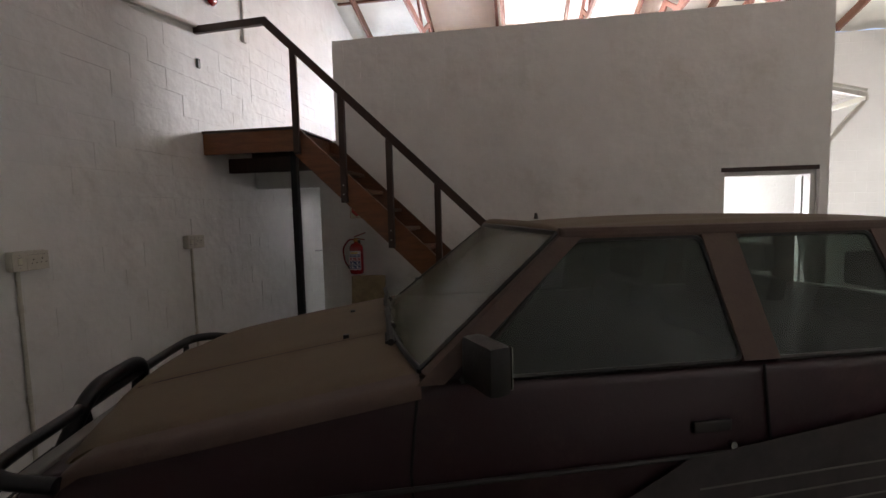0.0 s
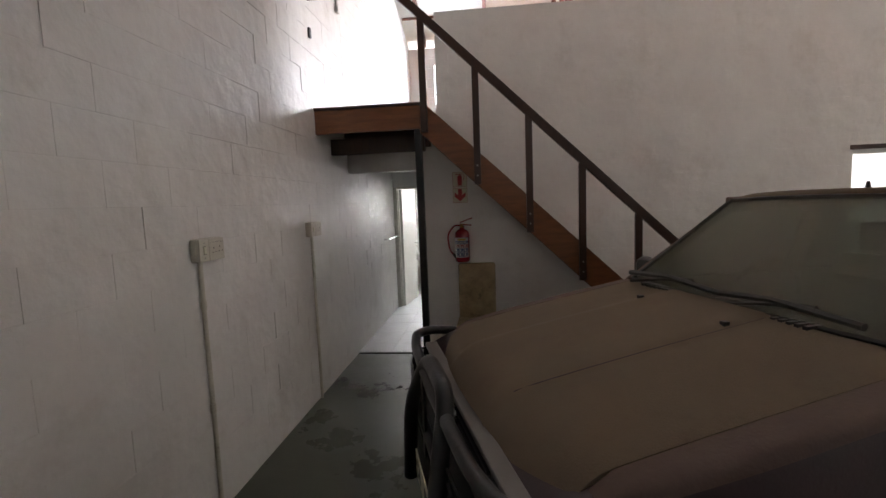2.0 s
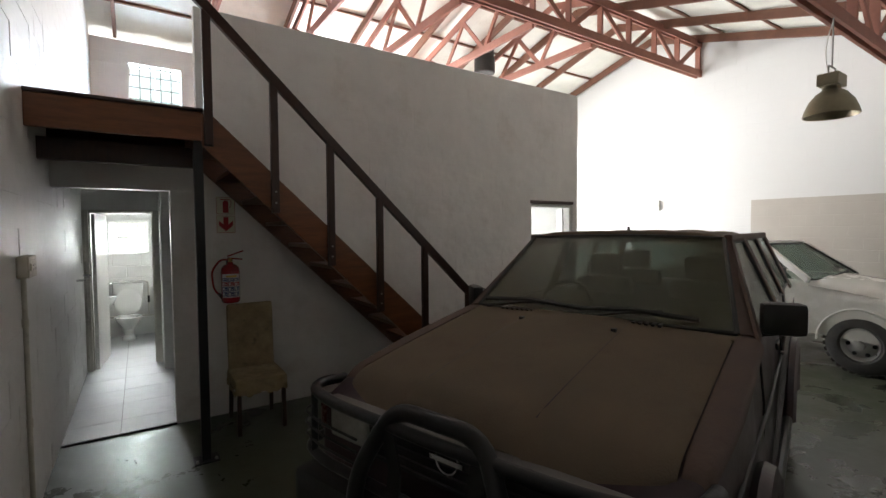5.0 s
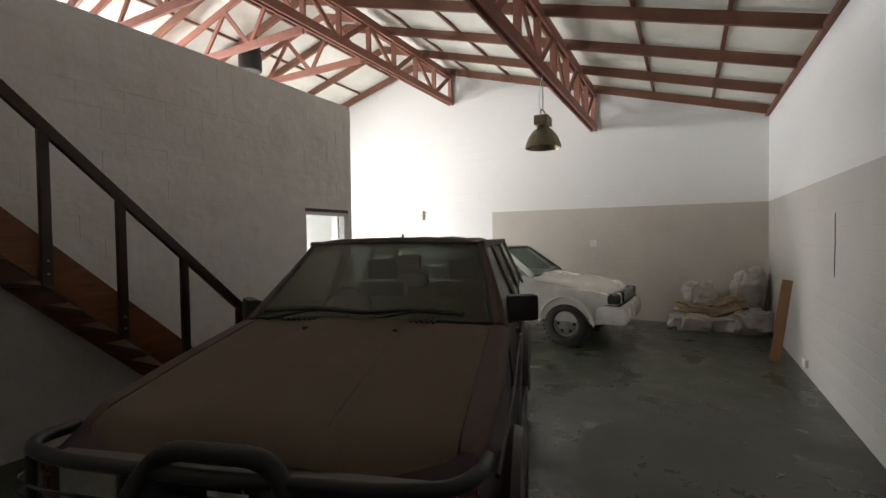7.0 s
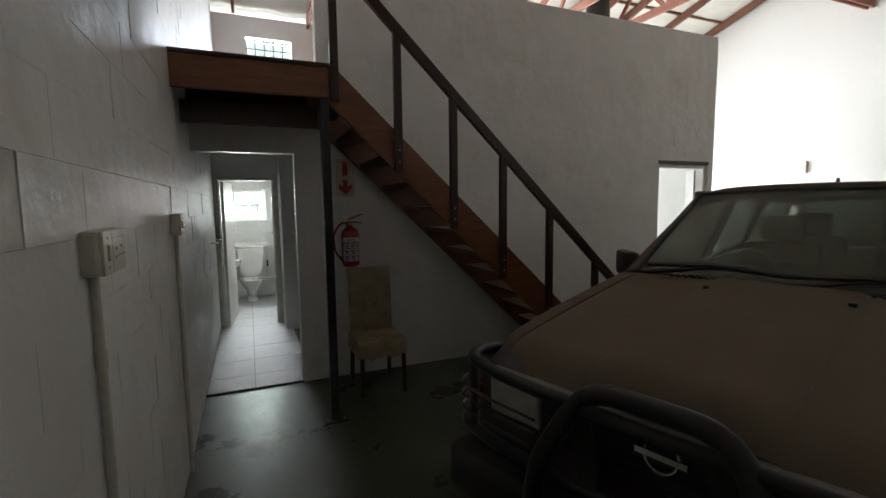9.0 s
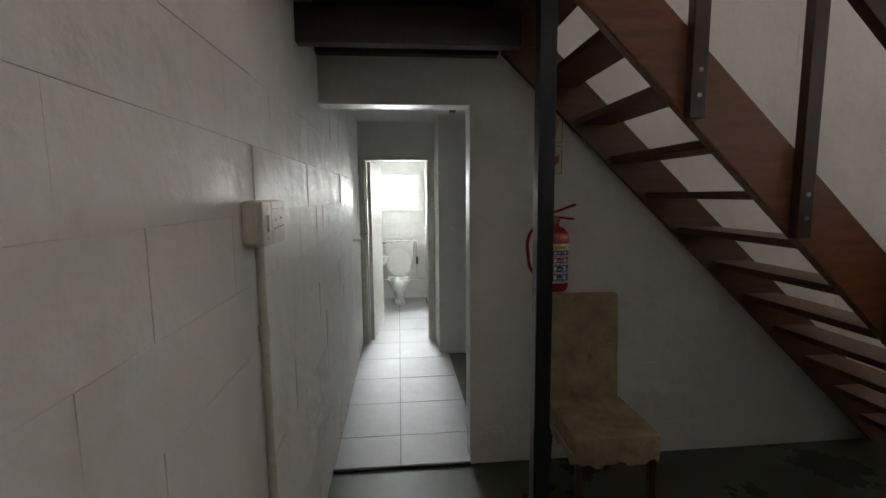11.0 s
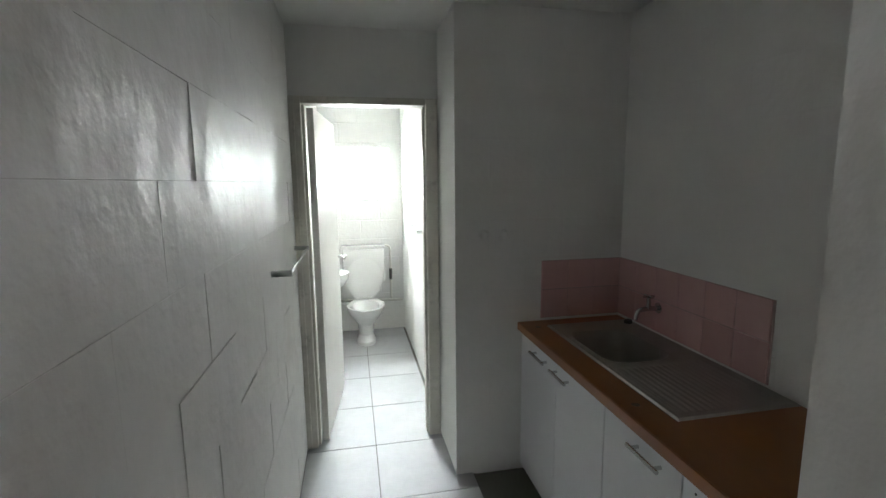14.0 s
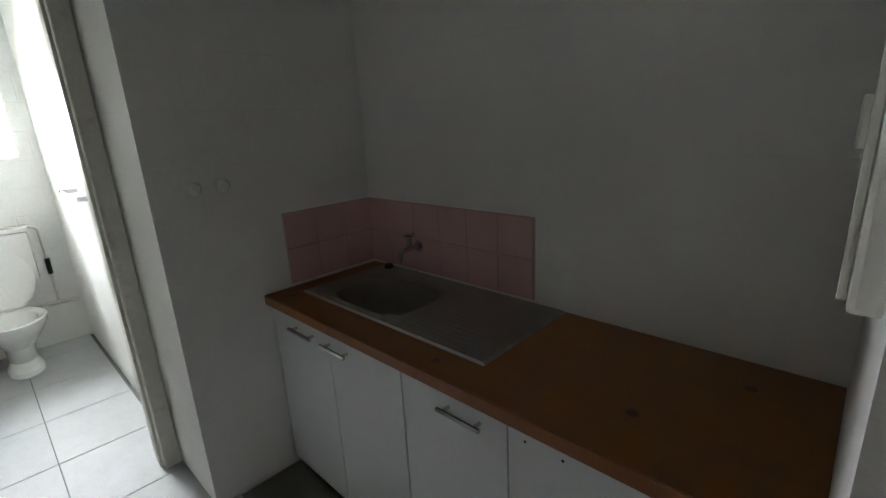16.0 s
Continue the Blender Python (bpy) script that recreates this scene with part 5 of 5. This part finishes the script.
db = thing("switch_box", "white plastic electrical box on the wall beside the worktop", "switch box", pose(1.0, 0.15, 1.33))
part("case", box(-0.08, 0.1, 0.0, 0.026, 0.0, 0.34, 0.006), WHITE_PLASTIC, db)
part("cover", box(-0.075, 0.095, 0.027, 0.034, 0.01, 0.33, 0.003), WHITE_PLASTIC, db)
part("knob", box(0.0, 0.03, 0.034, 0.044, 0.14, 0.19, 0.003), WHITE_PLASTIC, db)

lb = thing("bulb_holder", "brass lampholder with a bulb on the kitchenette ceiling", "lamp", pose(0.9, 1.40, 2.425))
part("rose", cyl((0, 0, -0.03), (0, 0, 0), 0.05, seg=24), WHITE_PLASTIC, lb)
part("holder", cyl((0, 0, -0.075), (0, 0, -0.03), 0.028, 0.034, 20), BRASS, lb)
part("collar", cyl((0, 0, -0.04), (0, 0, -0.033), 0.045, seg=20), BRASS, lb)
part("bulb", lathe([(0.0, -0.13), (0.02, -0.126), (0.028, -0.108), (0.025, -0.09), (0.018, -0.072)], 18), CERAMIC, lb, "", True)
single("ceiling_hook", cyl((0.24, 1.55, 2.405), (0.24, 1.55, 2.425), 0.006, seg=8), BLACK_STEEL, "small dark hook in the corridor ceiling", "hook")

# ---- toilet room ----
df = thing("door_frame", "old cream pressed-steel frame of the toilet door", "door frame", pose(0, 0, 0), kind="structure")
for x0, x1 in ((0.0, 0.065), (0.745, 0.815)):
    part("jamb", box(x0, x1, 2.385, 2.49, 0.004, 2.06, 0.006), FRAME_PAINT, df)
part("rebate", box(0.065, 0.08, 2.42, 2.488, 0.004, 2.02, 0.003), FRAME_PAINT, df)
part("rebate", box(0.732, 0.745, 2.42, 2.488, 0.004, 2.02, 0.003), FRAME_PAINT, df)
part("head", box(0.065, 0.745, 2.385, 2.49, 2.02, 2.06, 0.006), FRAME_PAINT, df)
part("bead", box(0.018, 0.03, 2.379, 2.386, 0.004, 2.05, 0.002), FRAME_PAINT, df)


def lever(parent, at, out, along):
    """A lever handle: plate, stem out of the leaf, and grip."""
    at, out, along = Vector(at), Vector(out), Vector(along)
    h = part("handle", tube([at, at + out * 0.055], 0.009, 0, 10), CHROME, parent, "chrome lever handle")
    part("grip", beam(at + out * 0.055 - along * 0.012, at + out * 0.055 + along * 0.115, 0.012, 0.02), CHROME, h)
    return h


td = thing("toilet_door", "white flush door standing open into the toilet", "door", pose(0.085, 2.47, 0, 0, 0, 84))
part("leaf", box(0.0, 0.78, -0.04, 0.0, 0.012, 2.01, 0.003), DOOR_PAINT, td)
part("door_stop_mark", box(0.60, 0.615, -0.043, -0.0405, 1.72, 1.82, 0.001), STEEL, td, "small metal coat hook")
lever(td, (0.72, -0.04, 1.05), (0, -1, 0), (-1, 0, 0))


def towel_rail(wall_x, out, y0, y1, z, label):
    t = thing("towel_rail", label, "towel rail", pose(wall_x, y0, z), group="towel rails")
    for y in (0, y1 - y0):
        part("bracket", box(min(0, out), max(0, out), y - 0.008, y + 0.008, -0.012, 0.012, 0.002), CHROME, t)
    part("rail", tube([(out * 0.9, 0, 0), (out * 0.9, y1 - y0, 0)], 0.007), CHROME, t)
    return t


towel_rail(0.0, 0.08, 1.58, 2.3, 1.245, "short chrome towel rail on the corridor wall")
towel_rail(0.84, -0.085, 2.95, 3.5, 1.24, "short chrome towel rail in the toilet")



def build_toilet():
    t = thing("toilet", "white ceramic toilet with the seat raised", "toilet", pose(0.41, 4.23, 0))

    def loft(sections, seg=32):
        b = bmesh.new()
        rings = [[b.verts.new((rx * math.cos(2 * math.pi * i / seg), cy + ry * math.sin(2 * math.pi * i / seg), z)) for i in range(seg)] for z, rx, ry, cy in sections]
        for r0, r1 in zip(rings, rings[1:]):
            for i in range(seg):
                b.faces.new((r0[i], r0[(i + 1) % seg], r1[(i + 1) % seg], r1[i]))
        b.faces.new(rings[0])
        return b
    part("pan", loft([(0.01, 0.10, 0.17, 0.0), (0.05, 0.10, 0.17, 0.0), (0.10, 0.075, 0.13, 0.02), (0.2, 0.085, 0.14, 0.02), (0.3, 0.15, 0.2, -0.03), (0.37, 0.18, 0.24, -0.06), (0.405, 0.185, 0.25, -0.06), (0.41, 0.17, 0.235, -0.06), (0.395, 0.135, 0.2, -0.06), (0.3, 0.1, 0.15, -0.05), (0.22, 0.06, 0.08, -0.03)]), CERAMIC, t, "", True)
    ring = bmesh.new()
    n = 36
    rows = [(1.0, 0.0), (1.0, 0.018), (0.66, 0.018), (0.66, 0.0)]
    vs = [[ring.verts.new((0.18 * k * math.cos(2 * math.pi * i / n), yy, 0.21 + 0.215 * (k if k == 1 else 0.72) * math.sin(2 * math.pi * i / n))) for i in range(n)] for k, yy in rows]
    for j in range(4):
        for i in range(n):
            ring.faces.new((vs[j][i], vs[j][(i + 1) % n], vs[(j + 1) % 4][(i + 1) % n], vs[(j + 1) % 4][i]))
    seat = part("seat", moved(ring, Matrix.Translation((0, 0.135, 0.41)) @ Matrix.Rotation(radians(-8), 4, "X")), CERAMIC, t, "raised white plastic seat", True)
    lid = bmesh.new()
    bmesh.ops.create_circle(lid, cap_ends=True, segments=36, radius=0.185)
    bmesh.ops.scale(lid, vec=(1, 1.17, 1), verts=lid.verts)
    bmesh.ops.rotate(lid, matrix=Matrix.Rotation(radians(90), 3, "X"), verts=lid.verts)
    fc = bmesh.ops.extrude_face_region(lid, geom=list(lid.faces))
    bmesh.ops.translate(lid, vec=(0, 0.015, 0), verts=[v for v in fc["geom"] if isinstance(v, bmesh.types.BMVert)])
    part("lid", moved(lid, Matrix.Translation((0, 0.165, 0.615)) @ Matrix.Rotation(radians(-8), 4, "X")), CERAMIC, t)
    part("hinge", tube([(-0.08, 0.14, 0.42), (0.08, 0.14, 0.42)], 0.012), CERAMIC, t)
    part("cistern", box(-0.215, 0.22, 0.27, 0.425, 0.55, 0.91, 0.02), CERAMIC, t, "", True)
    part("cistern_lid", box(-0.225, 0.23, 0.26, 0.426, 0.91, 0.945, 0.012), CERAMIC, t, "", True)
    part("flush_pipe", tube([(0.0, 0.3, 0.55), (0.0, 0.3, 0.36), (0.0, 0.16, 0.33)], 0.022, 0.05), CERAMIC, t)
    return t


build_toilet()
pb = single("pipe_boxing", box(0.0, 0.84, 4.59, NORTH, 0.0, 0.31, 0.004), WHITE_WALL, "white painted pipe boxing along the toilet wall", "boxing", kind="structure")
sp2 = thing("supply_pipe", "white supply pipe with a black valve beside the cistern", "pipe", pose(0.70, 4.63, 0.31))
part("pipe", tube([(0.0, 0, 0.0), (0.0, 0, 0.6), (-0.06, 0, 0.62)], 0.01, 0.03), WHITE_PLASTIC, sp2)
part("valve", cyl((0.0, 0, 0.24), (0.0, 0, 0.36), 0.016, seg=12), BLACK_PLASTIC, sp2)
single("toilet_pipe", tube([(0.02, 4.58, 0.36), (0.82, 4.58, 0.33)], 0.014), WHITE_PLASTIC, "painted water pipe above the boxing", "pipe")


def build_basin():
    b = thing("wash_basin", "small white ceramic basin on the toilet wall", "basin", pose(0.0, 4.0, 0.62))
    bowl = lathe([(0.03, 0.0), (0.09, 0.04), (0.125, 0.1), (0.135, 0.15), (0.125, 0.155), (0.105, 0.1), (0.05, 0.05), (0.0, 0.045)], 28)
    part("bowl", moved(bowl, Matrix.Translation((0.135, 0, 0))), CERAMIC, b, "", True)
    part("back", box(0.0, 0.06, -0.13, 0.13, 0.08, 0.19, 0.012), CERAMIC, b)
    part("tap", tube([(0.03, 0.0, 0.19), (0.03, 0.0, 0.31), (0.09, 0, 0.31), (0.1, 0, 0.28)], 0.009, 0.02), CHROME, b)
    part("tap_handle", tube([(0.005, -0.03, 0.32), (0.055, 0.03, 0.32)], 0.006), CHROME, b)
    return b


build_basin()


# ---- windows ----
GLOW = bpy.data.materials.new("bright_sky")
GLOW.use_nodes = True
ge = GLOW.node_tree.nodes.new("ShaderNodeEmission")
ge.inputs[0].default_value, ge.inputs[1].default_value = (1.0, 0.99, 0.97, 1), 1.1
GLOW.node_tree.links.new(ge.outputs[0], GLOW.node_tree.nodes["Material Output"].inputs[0])


def window(name, rect, bars_v, bars_h, mat_bar, label):
    x0, x1, z0, z1 = rect
    w = thing(name, label, "window", pose(x0, NORTH, z0), kind="structure")
    W, H = x1 - x0, z1 - z0
    f = 0.035
    for a, b, c, d in ((0, W, 0, f), (0, W, H - f, H), (0, f, f, H - f), (W - f, W, f, H - f)):
        part("window_frame", box(a, b, 0.14, 0.18, c, d, 0.003), DOOR_PAINT, w)
    part("mullion", box(W / 2 - 0.012, W / 2 + 0.012, 0.145, 0.175, f, H - f, 0.002), DOOR_PAINT, w)
    p = part("pane", box(f, W - f, 0.158, 0.161, f, H - f), WINDOW_GLASS, w)
    p.visible_shadow = False
    for i in range(1, bars_v + 1):
        part("burglar_bar", tube([(W * i / (bars_v + 1), 0.012, -0.0), (W * i / (bars_v + 1), 0.012, H)], 0.008, 0, 8), mat_bar, w)
    for i in range(1, bars_h + 1):
        part("burglar_bar", box(0, W, 0.004, 0.010, H * i / (bars_h + 1) - 0.008, H * i / (bars_h + 1) + 0.008), mat_bar, w)
    # glowing sky board, made tall to keep most of the sun out too
    single("backdrop", box(x0 - 1.5, x1 + 1.5, NORTH + 3.0, NORTH + 3.02, z0 - 1.2, z1 + 4.0), GLOW, "glowing board for the hazy sky outside, tall to screen the sun", "sky", kind="structure")
    return w


window("window_1", WC_WIN, 3, 1, DOOR_PAINT, "small white steel toilet window with burglar bars")
window("window_2", UP_WIN, 4, 3, BLACK_STEEL, "upper steel window with dark burglar bars")
# unseen window, added around the extra light over the upper floor
window("window_added", UP_WIN_ADDED, 6, 3, BLACK_STEEL, "upper steel window with dark burglar bars")
window("window_4", OFFICE_WIN, 6, 2, DOOR_PAINT, "office window with white burglar bars")

# ---- floor tiles ----
TW = 0.495
tl = None
single("tile_bed", box(0.0, 0.925, 0.004, 2.6, 0.0045, 0.008), GROUT, "grey grout bed of the tiled corridor", "floor", kind="structure")
single("tile_bed_toilet", box(0.0, 0.84, 2.6, 4.59, 0.0045, 0.008), GROUT, "grey grout bed of the toilet floor", "floor", kind="structure")
tile_cache = {}
for i in range(-1, 2):
    for j in range(-1, 10):
        x0, x1 = 0.405 + (i - 0) * 0.51, 0.405 + (i + 1) * 0.51
        y0, y1 = 0.36 + (j - 0) * TW, 0.36 + (j + 1) * TW
        x0, x1, y0, y1 = max(x0, 0.002) + 0.0025, min(x1, 0.922 if y0 < 2.0 else 0.82) - 0.0025, max(y0, 0.006) + 0.0025, min(y1, 4.585) - 0.0025
        if x1 - x0 < 0.03 or y1 - y0 < 0.03:
            continue
        key = (round(x1 - x0, 3), round(y1 - y0, 3))
        if key not in tile_cache:
            tile_cache[key] = mesh_object("floor_tile", box(0, key[0], 0, key[1], 0.0, 0.009, 0.0015), TILE)
            o = tile_cache[key]
        else:
            o = tile_cache[key].copy()
            scene.collection.objects.link(o)
        o.parent = floor
        o.location = (x0, y0, 0.006 + random.uniform(0, 0.0008))
single("tile_edge", box(0.0, 0.835, -0.012, 0.004, 0.0, 0.012, 0.002), DARK_GAP, "dark raw edge of the tiled floor", "trim", kind="structure")

# ---- wall blocks ----
block_cache = {}


def block(parent, axis, u, z, w, h):
    """One painted block; its face stands a hair off the wall behind it."""
    key = (axis, round(w, 3), round(h, 3))
    if key not in block_cache:
        b = box(-0.0045, 0.0026, 0, w, 0, h, 0.0009) if axis == "y" else box(0, w, -0.0026, 0.0045, 0, h, 0.0009)
        block_cache[key] = mesh_object("block", b, WHITE_BLOCK)
        o = block_cache[key]
    else:
        o = block_cache[key].copy()
        scene.collection.objects.link(o)
    o.parent = parent
    d = random.uniform(-0.0005, 0.0003)
    o.location = (-0.0024 + d, u, z) if axis == "y" else (u, 0.0024 - d, z)
    ta, tb = random.gauss(0, 0.0032), random.gauss(0, 0.004)
    o.rotation_euler = (0, ta, tb) if axis == "y" else (ta, 0, tb)


def lay(parent, axis, u0, u1, z0, z1, holes, bw=0.4, bh=0.2, joint=0.0003):
    rows = round((z1 - z0) / bh)
    for r in range(rows):
        za, zb = z0 + r * bh, min(z0 + (r + 1) * bh, z1)
        u = u0 - (bw / 2 if r % 2 else 0)
        while u < u1:
            a, b = max(u, u0), min(u + bw, u1)
            if b - a > 0.03:
                for p, q, c, d in holed(a, b, za, zb, holes):
                    if q - p > 0.02 and d - c > 0.02:
                        block(parent, axis, p + joint / 2, c + joint / 2, q - p - joint, d - c - joint)
            u += bw


lay(wall_west, "y", -4.4, 0.0, 0.0, 3.8, [])
lay(wall_west, "y", 0.0, 2.4, 0.0, 2.4, [])
lay(wall_stair, "x", 0.0, 6.35, 0.0, 3.85, [OPENING, (5.33, 6.26, 0, 2.2), (-0.01, 1.06, 2.69, 9)])
rest = bmesh.new()
for u0, u1, z0, z1 in ((SOUTH, -4.4, 0.0, 3.8), (-4.4, 0.0, 3.8, 5.0), (0.0, 4.6, 2.7, 5.1), (2.5, 4.6, 0.0, 2.4)):
    for r in range(math.ceil((z1 - z0) / 0.2)):
        za, zb = z0 + r * 0.2, min(z0 + r * 0.2 + 0.2, z1)
        u = u0 - (0.2 if r % 2 else 0)
        while u < u1:
            ua, ub = max(u, u0), min(u + 0.4, u1)
            u += 0.4
            if ub - ua < 0.03 or zb > min(roof_z(ua), roof_z(ub)):
                continue
            d = random.uniform(-0.0005, 0.0003)
            box(-0.0024 + d, 0.0002 + d, ua + 0.0007, ub - 0.0007, za + 0.0007, zb - 0.0007, 0, rest)
wr = part("block_facing", rest, WHITE_BLOCK, wall_west, "painted wall blocks beyond the stair")
wr["kind"] = "stuff"
